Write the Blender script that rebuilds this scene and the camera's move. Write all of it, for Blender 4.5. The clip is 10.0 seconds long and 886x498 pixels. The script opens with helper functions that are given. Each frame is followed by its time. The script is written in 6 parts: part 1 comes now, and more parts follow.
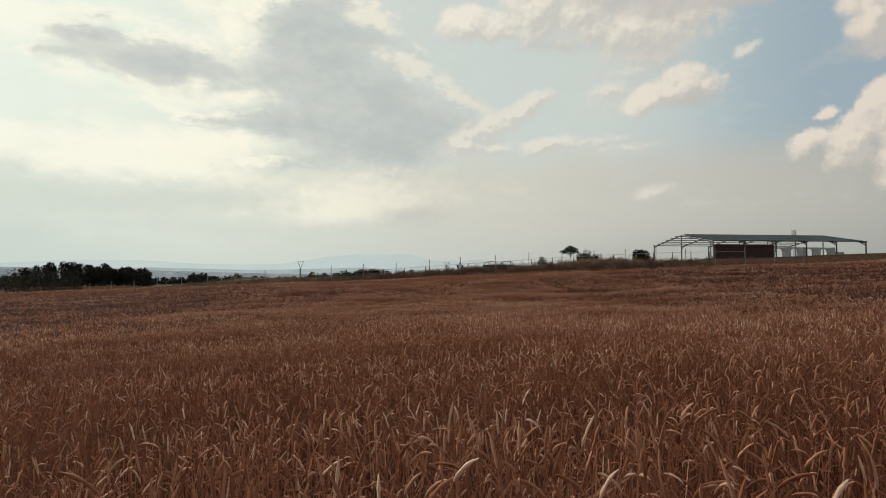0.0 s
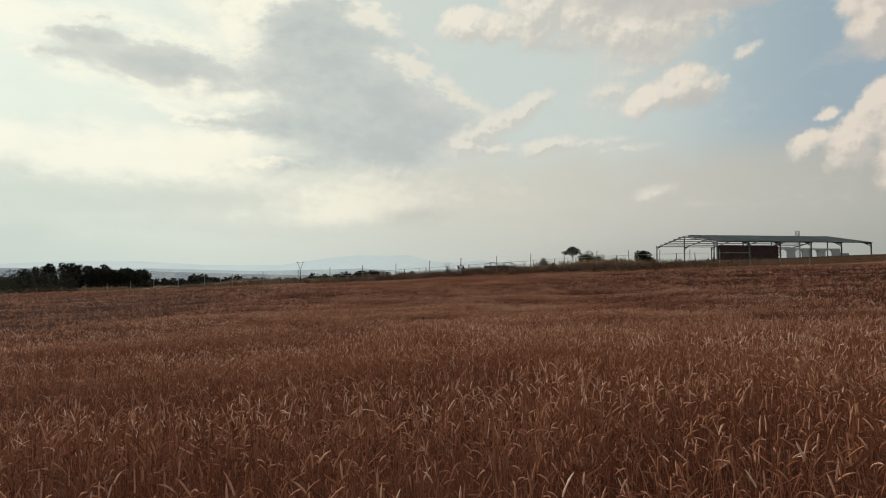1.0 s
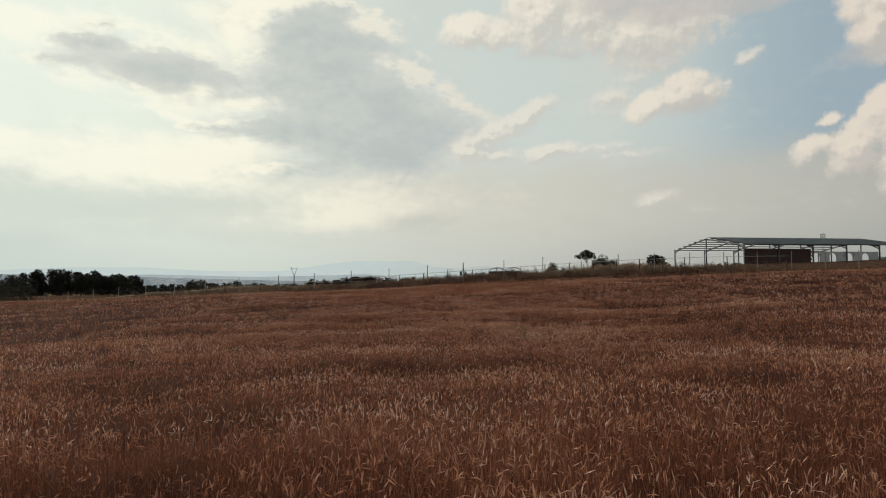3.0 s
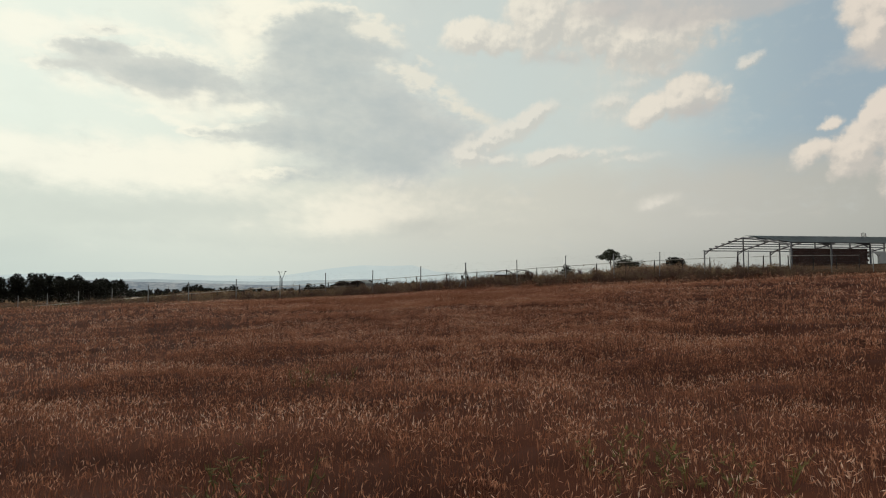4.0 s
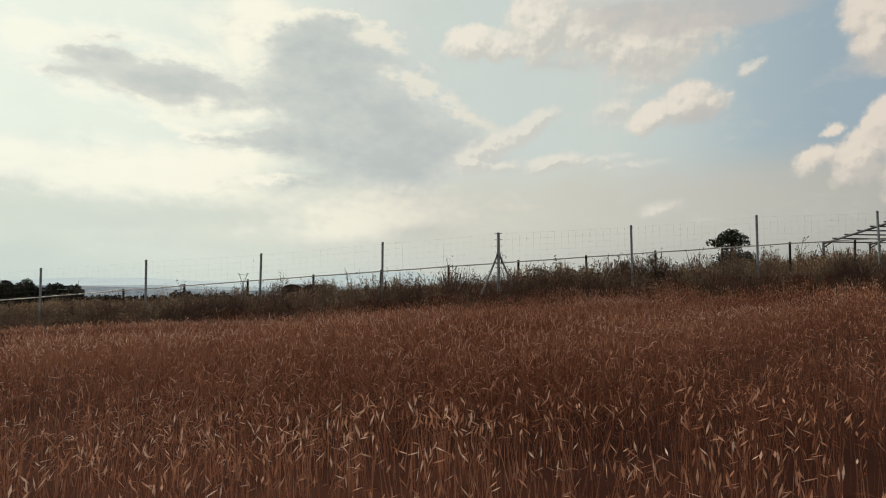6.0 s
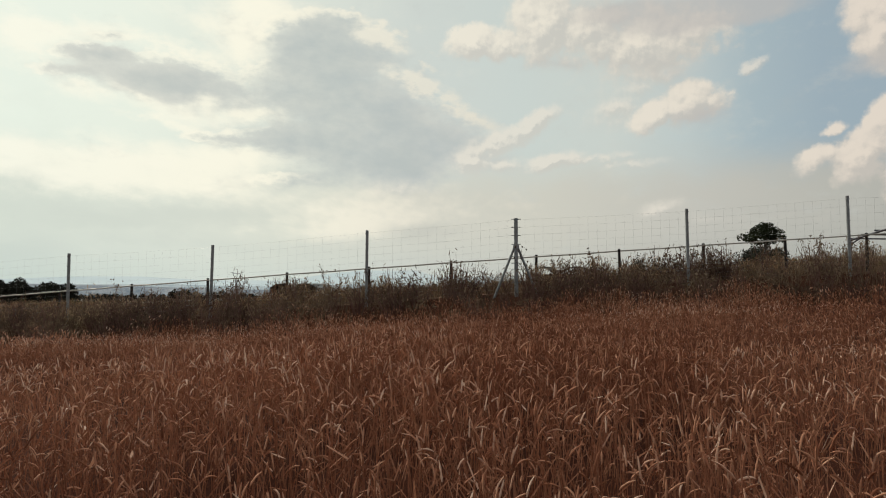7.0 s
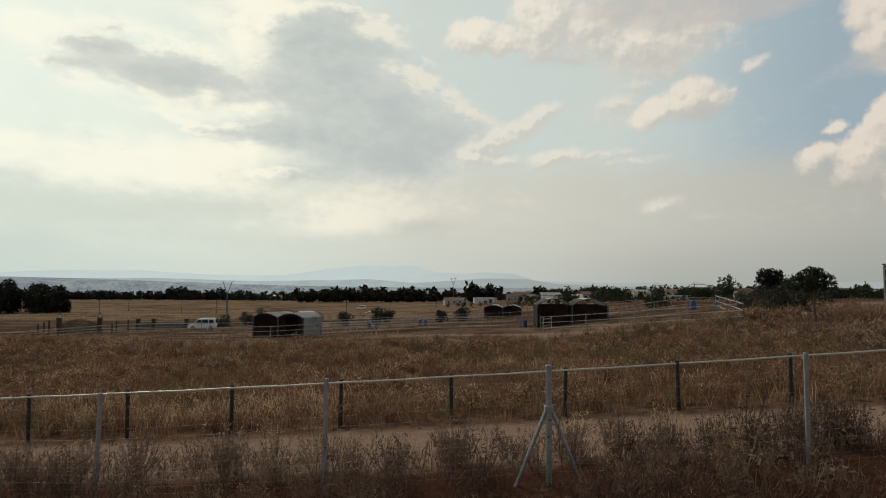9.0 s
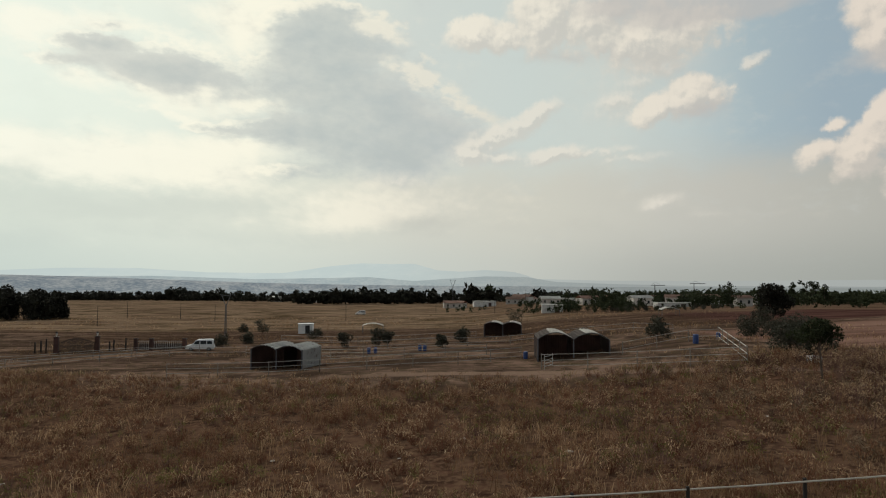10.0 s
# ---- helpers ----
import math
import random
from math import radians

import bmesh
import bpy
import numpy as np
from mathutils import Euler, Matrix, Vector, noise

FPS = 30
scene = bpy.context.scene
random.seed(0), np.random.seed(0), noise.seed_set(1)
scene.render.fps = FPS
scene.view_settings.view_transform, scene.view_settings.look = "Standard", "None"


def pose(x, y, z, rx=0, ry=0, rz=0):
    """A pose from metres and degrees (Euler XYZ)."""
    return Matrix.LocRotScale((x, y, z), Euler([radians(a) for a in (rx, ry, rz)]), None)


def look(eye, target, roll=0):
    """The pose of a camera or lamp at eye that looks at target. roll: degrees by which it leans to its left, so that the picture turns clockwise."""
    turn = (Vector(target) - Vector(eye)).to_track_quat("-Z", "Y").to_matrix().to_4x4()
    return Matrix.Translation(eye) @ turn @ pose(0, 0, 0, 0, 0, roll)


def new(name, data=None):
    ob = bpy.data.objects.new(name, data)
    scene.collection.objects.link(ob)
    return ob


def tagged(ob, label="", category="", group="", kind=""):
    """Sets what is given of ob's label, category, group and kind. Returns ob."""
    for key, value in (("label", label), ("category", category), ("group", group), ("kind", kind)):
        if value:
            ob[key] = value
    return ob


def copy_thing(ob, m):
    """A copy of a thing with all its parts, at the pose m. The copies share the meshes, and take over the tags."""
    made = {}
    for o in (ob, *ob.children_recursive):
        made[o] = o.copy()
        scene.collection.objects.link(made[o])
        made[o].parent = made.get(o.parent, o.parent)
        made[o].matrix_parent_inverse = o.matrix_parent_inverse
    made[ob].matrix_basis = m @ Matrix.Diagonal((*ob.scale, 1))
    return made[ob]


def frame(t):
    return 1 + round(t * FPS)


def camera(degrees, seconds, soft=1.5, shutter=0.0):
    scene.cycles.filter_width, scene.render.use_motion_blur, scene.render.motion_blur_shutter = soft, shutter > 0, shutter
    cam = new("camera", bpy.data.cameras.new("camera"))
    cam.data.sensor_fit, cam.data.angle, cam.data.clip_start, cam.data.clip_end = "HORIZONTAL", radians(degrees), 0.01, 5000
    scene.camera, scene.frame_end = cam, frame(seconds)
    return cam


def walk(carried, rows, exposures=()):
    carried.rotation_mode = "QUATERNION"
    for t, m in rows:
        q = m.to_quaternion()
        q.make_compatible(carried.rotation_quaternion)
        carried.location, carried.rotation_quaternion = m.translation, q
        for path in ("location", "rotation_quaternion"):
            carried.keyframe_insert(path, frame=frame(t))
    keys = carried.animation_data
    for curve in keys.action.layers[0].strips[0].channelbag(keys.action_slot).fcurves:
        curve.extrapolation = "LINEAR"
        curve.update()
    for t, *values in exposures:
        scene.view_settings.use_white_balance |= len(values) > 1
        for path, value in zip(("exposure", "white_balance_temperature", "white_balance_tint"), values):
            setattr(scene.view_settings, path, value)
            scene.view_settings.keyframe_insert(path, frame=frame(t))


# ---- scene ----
PATH = [
    (0, (0.652, 7.379, 1.107), (0.651, 9.378, 1.187), -0.1),
    (1, (0.679, 8.727, 1.158), (0.676, 10.725, 1.241), -0.1),
    (1.5, (0.769, 9.746, 1.179), (0.762, 11.744, 1.262), -0.0),
    (2, (0.794, 10.894, 1.234), (0.787, 12.892, 1.32), -0.2),
    (2.5, (0.926, 13.534, 1.24), (0.916, 15.531, 1.333), -0.2),
    (2.7, (0.92, 15.6, 1.265), (0.911, 17.598, 1.361), -0.2),
    (3.8, (1.199, 31.6, 1.335), (1.185, 33.597, 1.446), -0.1),
    (4, (1.25, 34.8, 1.345), (1.236, 36.796, 1.459), -0.2),
    (4.5, (1.325, 43.847, 1.374), (1.31, 45.843, 1.498), -0.2),
    (5, (1.333, 54.077, 1.38), (1.316, 56.073, 1.506), -0.2),
    (5.5, (1.239, 64.35, 1.425), (1.22, 66.346, 1.557), -0.2),
    (5.7, (1.209, 67.933, 1.398), (1.19, 69.928, 1.531), -0.1),
    (6.8, (1.092, 76.287, 1.426), (1.07, 78.282, 1.558), -0.2),
    (7, (1.095, 76.981, 1.503), (1.073, 78.977, 1.633), -0.1),
    (7.5, (1.06, 78.971, 1.854), (1.038, 80.967, 1.981), -0.0),
    (8, (1.049, 80.623, 2.319), (1.028, 82.619, 2.444), 0.0),
    (8.5, (1.068, 81.798, 3.219), (1.048, 83.794, 3.341), 0.1),
    (9, (1.085, 82.817, 4.931), (1.063, 84.814, 5.047), 0.3),
    (9.5, (1.053, 83.343, 6.496), (1.031, 85.34, 6.614), 0.4),
    (10, (1.005, 83.293, 8.143), (0.985, 85.29, 8.251), 0.3),
]
cam = camera(68.0, 10.0, soft=1.1)
walk(cam, [(t, look(eye, target, roll)) for t, eye, target, roll in PATH])

# ---- sky and sun ----
SUN_AZIMUTH, SUN_HEIGHT = -38.0, 36.0
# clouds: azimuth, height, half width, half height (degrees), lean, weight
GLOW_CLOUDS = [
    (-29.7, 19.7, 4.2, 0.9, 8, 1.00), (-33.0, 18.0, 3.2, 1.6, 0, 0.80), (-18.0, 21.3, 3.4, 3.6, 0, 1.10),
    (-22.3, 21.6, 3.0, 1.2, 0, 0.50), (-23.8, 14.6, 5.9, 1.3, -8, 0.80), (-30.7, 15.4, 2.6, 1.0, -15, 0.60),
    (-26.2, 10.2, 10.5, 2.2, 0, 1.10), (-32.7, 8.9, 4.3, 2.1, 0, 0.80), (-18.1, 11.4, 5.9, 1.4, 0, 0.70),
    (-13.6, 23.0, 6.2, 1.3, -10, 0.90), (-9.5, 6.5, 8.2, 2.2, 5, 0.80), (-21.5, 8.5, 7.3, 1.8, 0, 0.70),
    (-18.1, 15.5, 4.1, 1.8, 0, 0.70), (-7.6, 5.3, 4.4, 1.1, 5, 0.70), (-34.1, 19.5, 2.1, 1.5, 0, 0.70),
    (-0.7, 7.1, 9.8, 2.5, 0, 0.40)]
GREY_CLOUDS = [
    (-25.8, 17.1, 6.2, 1.9, 2, 1.15), (-22.4, 16.0, 4.4, 1.5, -4, 0.90), (-29.6, 18.2, 3.3, 0.5, 3, 0.75),
    (-28.1, 19.6, 2.4, 0.4, 6, 0.55), (-31.3, 16.6, 2.2, 0.4, 0, 0.40), (-9.2, 19.1, 6.8, 3.8, -12, 1.25),
    (-11.6, 21.4, 4.4, 2.0, 10, 0.70), (-7.2, 13.6, 10.2, 2.8, -4, 1.20), (-0.7, 13.7, 6.5, 2.1, -25, 0.80),
    (-3.9, 10.5, 3.0, 2.0, -10, 1.10), (-15.4, 17.1, 5.6, 2.3, 0, 0.65), (-14.4, 12.8, 6.1, 1.4, 0, 0.70),
    (-13.4, 9.4, 4.7, 0.9, 3, 0.60), (-20.3, 12.7, 3.1, 0.5, -4, 0.50), (-7.6, 10.9, 7.8, 1.7, 0, 0.70)]
LOW_BANDS = [
    (-27.3, 5.8, 10.2, 1.4, -3, 0.90), (-18.0, 6.5, 8.1, 1.0, -4, 0.60), (-2.9, 5.1, 3.9, 1.0, 0, 0.70),
    (-33.9, 3.1, 3.8, 1.4, 0, 0.80), (-15.2, 3.5, 6.9, 0.7, 0, 0.50), (-11.4, 4.3, 3.8, 0.6, 0, 0.40),
    (-23.2, 4.1, 8.4, 0.6, 0, 0.35), (-34.0, 8.0, 2.4, 1.0, 0, 0.50), (10.1, 5.0, 7.6, 1.0, 0, 0.30),
    (25.6, 5.9, 8.0, 1.3, 0, 0.30)]
RIM_CLOUDS = [
    (-6.5, 21.6, 3.0, 1.0, -22, 0.80), (-2.4, 17.6, 3.8, 0.8, -22, 0.90), (1.8, 15.3, 3.0, 0.7, -25, 0.60),
    (-23.4, 13.5, 3.4, 0.4, -6, 0.60), (-17.2, 14.9, 3.2, 0.7, 4, 0.60), (-20.8, 15.4, 1.3, 0.9, 0, 0.50),
    (-29.5, 15.6, 2.3, 0.4, -20, 0.60), (-25.9, 15.2, 2.5, 0.4, -25, 0.50), (-23.5, 19.5, 3.8, 0.8, -10, 0.60),
    (-25.5, 13.7, 2.9, 0.4, -5, 0.40)]
WISP_CLOUDS = [
    (7.0, 14.0, 2.7, 0.9, 32, 1.00), (3.8, 12.7, 3.5, 1.1, 20, 0.85), (1.8, 11.2, 2.0, 1.1, 0, 0.75),
    (8.7, 11.1, 2.9, 0.7, 8, 0.75), (12.5, 11.2, 3.3, 0.4, 3, 0.60), (5.3, 11.0, 3.9, 0.7, 0, 0.50),
    (18.0, 6.9, 2.0, 0.8, 10, 0.42), (25.1, 17.5, 1.1, 0.5, 28, 0.95), (15.3, 10.6, 3.2, 0.5, 0, 0.40),
    (14.5, 15.1, 2.8, 1.4, 20, 0.50), (17.3, 17.8, 4.1, 1.8, 15, 0.50), (23.4, 15.7, 0.3, 0.2, 0, 0.60),
    (-4.7, 9.0, 4.4, 0.9, 0, 0.40), (21.5, 5.7, 5.1, 0.6, 0, 0.20)]
HEAPED_CLOUDS = [
    (2.1, 21.1, 2.6, 1.5, 8, 1.10), (4.8, 20.9, 3.0, 1.6, 0, 1.00), (8.3, 22.2, 3.7, 3.3, 10, 1.10),
    (12.2, 21.3, 4.3, 3.3, 0, 0.95), (16.9, 20.0, 5.0, 3.5, 0, 0.90), (20.9, 20.4, 3.9, 2.5, 0, 0.80),
    (19.9, 15.1, 2.7, 1.9, 12, 1.10), (17.7, 14.4, 2.7, 1.4, 25, 1.00), (21.9, 15.1, 1.9, 1.3, 0, 0.80),
    (34.0, 18.4, 2.1, 2.8, 0, 1.20), (34.6, 19.6, 3.0, 3.4, 0, 1.20), (34.2, 11.7, 1.7, 2.6, -20, 1.20),
    (32.5, 9.9, 2.7, 1.9, 30, 1.15), (30.5, 12.1, 1.1, 0.6, 10, 0.55), (35.4, 9.6, 2.6, 3.6, 0, 1.20),
    (29.2, 9.8, 1.9, 1.1, 20, 0.80)]
SHADE_CLOUDS = [
    (21.0, 22.1, 8.7, 1.6, 0, 1.10), (14.2, 23.3, 4.3, 1.1, 0, 0.60), (26.1, 21.5, 2.8, 1.0, 0, 0.70),
    (10.2, 19.2, 5.3, 0.9, 0, 0.40), (21.0, 14.1, 2.6, 1.1, 10, 0.70), (33.3, 16.4, 2.1, 1.0, 0, 0.80),
    (18.7, 18.1, 4.5, 1.1, 0, 0.35)]


def node(tree, kind, inputs=(), **settings):
    """A node with its settings; inputs: pairs of socket and value or socket."""
    n = tree.nodes.new(kind)
    for key, value in settings.items():
        setattr(n, key, value)
    for socket, value in inputs:
        if isinstance(value, bpy.types.NodeSocket):
            tree.links.new(value, n.inputs[socket])
        else:
            n.inputs[socket].default_value = value
    return n


def calc(tree, operation, a, b=0.0, clamp=False):
    return node(tree, "ShaderNodeMath", [(0, a), (1, b)], operation=operation, use_clamp=clamp).outputs[0]


def mix_colour(tree, factor, a, b):
    n = node(tree, "ShaderNodeMix", [(0, factor)], data_type="RGBA")
    for socket, value in ((6, a), (7, b)):
        if isinstance(value, bpy.types.NodeSocket):
            tree.links.new(value, n.inputs[socket])
        else:
            n.inputs[socket].default_value = (*value[:3], 1)
    return n.outputs[2]


def stretch(tree, value, lo, hi, smooth=True):
    return node(tree, "ShaderNodeMapRange", [(0, value), (1, lo), (2, hi), (3, 0.0), (4, 1.0)],
                interpolation_type="SMOOTHSTEP" if smooth else "LINEAR").outputs[0]


def tone(r, g, b):
    """A linear colour from 8-bit display values."""
    return tuple((c / 255 / 12.92 if c < 10.4 else ((c / 255 + 0.055) / 1.055) ** 2.4) for c in (r, g, b))


def build_sky():
    world = bpy.data.worlds.new("sky")
    scene.world = world
    world.use_nodes = True
    tree = world.node_tree
    tree.nodes.clear()
    way = node(tree, "ShaderNodeTexCoord").outputs["Generated"]
    xyz = node(tree, "ShaderNodeSeparateXYZ", [(0, way)]).outputs
    azimuth = calc(tree, "MULTIPLY", calc(tree, "ARCTAN2", xyz[0], xyz[1]), 57.2958)
    height = calc(tree, "MULTIPLY", calc(tree, "ARCSINE", xyz[2]), 57.2958)
    place = node(tree, "ShaderNodeCombineXYZ", [(0, azimuth), (1, height)]).outputs[0]
    flat = node(tree, "ShaderNodeVectorMath", [(0, place), (1, (0.75, 1.3, 1.0))], operation="MULTIPLY").outputs[0]

    def wisps(scale, detail, rough, vector=None):
        return node(tree, "ShaderNodeTexNoise", [("Vector", vector or flat), ("Scale", scale), ("Detail", detail), ("Roughness", rough)])

    def shifted(vector, by):
        return node(tree, "ShaderNodeVectorMath", [(0, vector), (1, by)], operation="ADD").outputs[0]

    def warped(amounts, vector=None):
        """The direction, pushed about by noise: pairs of noise scale and push in degrees."""
        total = place
        for scale, by in amounts:
            push = shifted(wisps(scale, 4, 0.55, vector).outputs[1], (-0.5, -0.5, -0.5))
            push = node(tree, "ShaderNodeVectorMath", [(0, push), (1, (by * 1.3, by, 0))], operation="MULTIPLY").outputs[0]
            total = node(tree, "ShaderNodeVectorMath", [(0, total), (1, push)], operation="ADD").outputs[0]
        return total

    def clouds(rows, vector, join, spread=1.35):
        total = 0.0
        for a, h, w, t, lean, weight in rows:
            local = node(tree, "ShaderNodeMapping", [("Vector", vector), ("Location", (a, h, 0)), ("Rotation", (0, 0, radians(lean))),
                                                     ("Scale", (w * spread, t * spread, 1))], vector_type="TEXTURE").outputs[0]
            ball = node(tree, "ShaderNodeTexGradient", [("Vector", local)], gradient_type="SPHERICAL").outputs[1]
            total = calc(tree, join, total, calc(tree, "MULTIPLY", ball, weight))
        return total

    def ragged(field, amount, scale, vector=None, detail=7, rough=0.55):
        grain = calc(tree, "SUBTRACT", wisps(scale, detail, rough, vector).outputs[0], 0.5)
        return calc(tree, "ADD", field, calc(tree, "MULTIPLY", grain, amount))

    def torn(field, amount, scale, vector=None, detail=6):
        """The field, thinned and thickened by noise, with nothing where it ends."""
        grain = calc(tree, "SUBTRACT", wisps(scale, detail, 0.55, vector).outputs[0], 0.5)
        return calc(tree, "MULTIPLY", field, calc(tree, "MAXIMUM", calc(tree, "ADD", 1.0, calc(tree, "MULTIPLY", grain, amount)), 0.0))

    def billows(scale, vector):
        """Rounded lobes, as on heaped cloud."""
        ball = node(tree, "ShaderNodeTexVoronoi", [("Vector", vector), ("Scale", scale), ("Detail", 3.0), ("Roughness", 0.55), ("Smoothness", 0.6)], feature="SMOOTH_F1").outputs[0]
        return calc(tree, "SUBTRACT", 0.45, ball)

    def blend(stops):
        """A colour that changes with the azimuth: stops are degrees and display colour."""
        ramp = node(tree, "ShaderNodeValToRGB", [(0, stretch(tree, azimuth, -40, 40, False))])
        while len(ramp.color_ramp.elements) < len(stops):
            ramp.color_ramp.elements.new(0.5)
        for element, (degrees, colour) in zip(ramp.color_ramp.elements, stops):
            element.position, element.color = (degrees + 40) / 80, (*tone(*colour), 1)
        return ramp.outputs[0]

    loose = warped([(0.16, 1.6), (0.55, 0.9), (1.8, 0.45)])
    tight = warped([(0.35, 0.9), (1.1, 0.6), (3.0, 0.28)], place)
    texture = stretch(tree, wisps(0.35, 9, 0.6).outputs[0], 0.32, 0.70, False)
    # clear air and thin veil, bluer away from the sun, dull and warm low down
    sky = node(tree, "ShaderNodeTexSky", sky_type="NISHITA", sun_disc=False, sun_elevation=radians(SUN_HEIGHT),
               sun_rotation=radians(SUN_AZIMUTH), air_density=1.2, dust_density=2.0, ozone_density=1.0).outputs[0]
    sky = node(tree, "ShaderNodeVectorMath", [(0, sky), (3, 0.085)], operation="SCALE").outputs[0]
    upper = blend([(-36, (229, 239, 226)), (-26, (230, 238, 224)), (-14, (222, 228, 216)), (-3, (207, 214, 207)), (6, (203, 212, 206)), (14, (203, 210, 203)), (20, (190, 201, 199)), (25, (168, 184, 189)), (30, (157, 174, 183)), (38, (154, 171, 181))])
    upper = mix_colour(tree, 0.05, upper, sky)
    lower = blend([(-36, (214, 222, 210)), (-24, (222, 227, 214)), (-12, (220, 222, 208)), (-3, (209, 209, 197)), (8, (205, 204, 192)), (20, (194, 193, 184)), (34, (178, 178, 170))])
    edge = calc(tree, "ADD", height, calc(tree, "MULTIPLY", calc(tree, "SUBTRACT", wisps(0.3, 6, 0.55).outputs[0], 0.5), 3.0))
    colour = mix_colour(tree, stretch(tree, edge, 7.6, 12.6), lower, upper)
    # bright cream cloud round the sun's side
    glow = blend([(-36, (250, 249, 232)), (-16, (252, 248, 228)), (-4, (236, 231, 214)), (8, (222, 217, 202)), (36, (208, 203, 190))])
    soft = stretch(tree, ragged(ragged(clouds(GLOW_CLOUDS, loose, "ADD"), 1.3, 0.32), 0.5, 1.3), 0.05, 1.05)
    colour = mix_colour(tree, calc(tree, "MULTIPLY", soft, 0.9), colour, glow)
    bands = stretch(tree, ragged(clouds(LOW_BANDS, loose, "ADD"), 0.9, 0.35), 0.0, 0.85)
    colour = mix_colour(tree, calc(tree, "MULTIPLY", bands, 0.72), colour, blend([(-36, (207, 215, 205)), (-14, (208, 213, 202)), (0, (193, 193, 184)), (30, (184, 183, 175))]))
    # grey bellies, with lit edges towards the sun
    grey_base = clouds(GREY_CLOUDS, loose, "ADD")
    grey_field = ragged(ragged(grey_base, 1.25, 0.30), 0.4, 1.2)
    grey = stretch(tree, grey_field, 0.02, 0.92)
    grey_lee = ragged(ragged(clouds(GREY_CLOUDS, shifted(loose, (-0.5, 0.9, 0)), "ADD"), 1.25, 0.30, shifted(flat, (-0.31, 1.35, 0))), 0.4, 1.2, shifted(flat, (-0.31, 1.35, 0)))
    belly = blend([(-36, (208, 210, 202)), (-24, (200, 203, 197)), (-10, (187, 195, 192)), (0, (189, 195, 193)), (12, (196, 201, 197))])
    belly = mix_colour(tree, calc(tree, "MULTIPLY", texture, 0.3), belly, glow)
    belly = mix_colour(tree, calc(tree, "MULTIPLY", stretch(tree, grey_field, 0.7, 1.7), 0.6), belly, tone(176, 185, 184))
    colour = mix_colour(tree, calc(tree, "MULTIPLY", grey, 0.92), colour, belly)
    lining = calc(tree, "MULTIPLY", stretch(tree, calc(tree, "SUBTRACT", grey_field, grey_lee), 0.04, 0.40), calc(tree, "MULTIPLY", stretch(tree, grey_field, -0.05, 0.2), calc(tree, "SUBTRACT", 1.0, stretch(tree, grey_field, 0.3, 0.75))))
    lining = calc(tree, "MULTIPLY", lining, stretch(tree, grey_base, 0.02, 0.25))
    colour = mix_colour(tree, calc(tree, "MULTIPLY", lining, 0.8), colour, glow)
    rims = stretch(tree, torn(clouds(RIM_CLOUDS, loose, "MAXIMUM"), 4.0, 0.8), 0.03, 0.62)
    colour = mix_colour(tree, calc(tree, "MULTIPLY", rims, 0.75), colour, glow)
    # torn white scraps and heaped cloud
    scraps = torn(clouds(WISP_CLOUDS, tight, "MAXIMUM", 1.5), 2.8, 0.5, place)
    scraps_lee = torn(clouds(WISP_CLOUDS, shifted(tight, (-0.25, 0.4, 0)), "MAXIMUM", 1.5), 2.8, 0.5, shifted(place, (-0.25, 0.4, 0)))
    pale = mix_colour(tree, stretch(tree, calc(tree, "SUBTRACT", scraps, scraps_lee), -0.16, 0.2), blend([(-4, (208, 207, 198)), (30, (196, 193, 184))]), blend([(-4, (232, 227, 213)), (30, (222, 216, 204))]))
    colour = mix_colour(tree, calc(tree, "MULTIPLY", stretch(tree, scraps, 0.05, 0.55), 0.8), colour, pale)
    def heaps(by):
        """Heaped cloud, seen from a little way off towards the light."""
        field = clouds(HEAPED_CLOUDS, shifted(tight, by), "MAXIMUM", 1.4)
        field = torn(torn(field, 1.7, 0.28, shifted(place, by), 5), 0.9, 1.0, shifted(place, by), 4)
        return calc(tree, "ADD", field, calc(tree, "MULTIPLY", billows(0.5, shifted(tight, by)), 0.10))

    heap, heap_near, heap_lee = heaps((0, 0, 0)), heaps((-0.22, 0.3, 0)), heaps((-0.6, 0.8, 0))
    slope = calc(tree, "SUBTRACT", heap, heap_lee)
    # crisp towards the light, soft and thin below
    heaped = stretch(tree, calc(tree, "ADD", heap, calc(tree, "MULTIPLY", slope, 0.3)), 0.10, 0.52)
    relief = stretch(tree, calc(tree, "ADD", slope, calc(tree, "MULTIPLY", calc(tree, "SUBTRACT", heap, heap_near), 1.1)), -0.42, 0.66)
    body = mix_colour(tree, relief, blend([(0, (206, 204, 195)), (18, (198, 196, 188)), (34, (196, 190, 181))]), blend([(0, (237, 231, 215)), (12, (232, 225, 210)), (34, (228, 216, 201))]))
    colour = mix_colour(tree, calc(tree, "MULTIPLY", heaped, 0.93), colour, body)
    shade = calc(tree, "MULTIPLY", stretch(tree, ragged(clouds(SHADE_CLOUDS, loose, "ADD"), 0.5, 0.5), 0.05, 0.8), 0.7)
    colour = mix_colour(tree, shade, colour, tone(188, 185, 181))
    # mist along the horizon
    low = blend([(-36, (198, 210, 203)), (-20, (206, 215, 206)), (-6, (199, 206, 199)), (6, (191, 195, 188)), (18, (171, 174, 168)), (36, (156, 160, 154))])
    mist = calc(tree, "MULTIPLY", calc(tree, "SUBTRACT", 1.0, stretch(tree, height, 0.0, 6.0)), 0.9)
    colour = mix_colour(tree, mist, colour, low)
    # the sky over and behind the camera is duller cloud
    behind = stretch(tree, xyz[1], 0.35, -0.2)
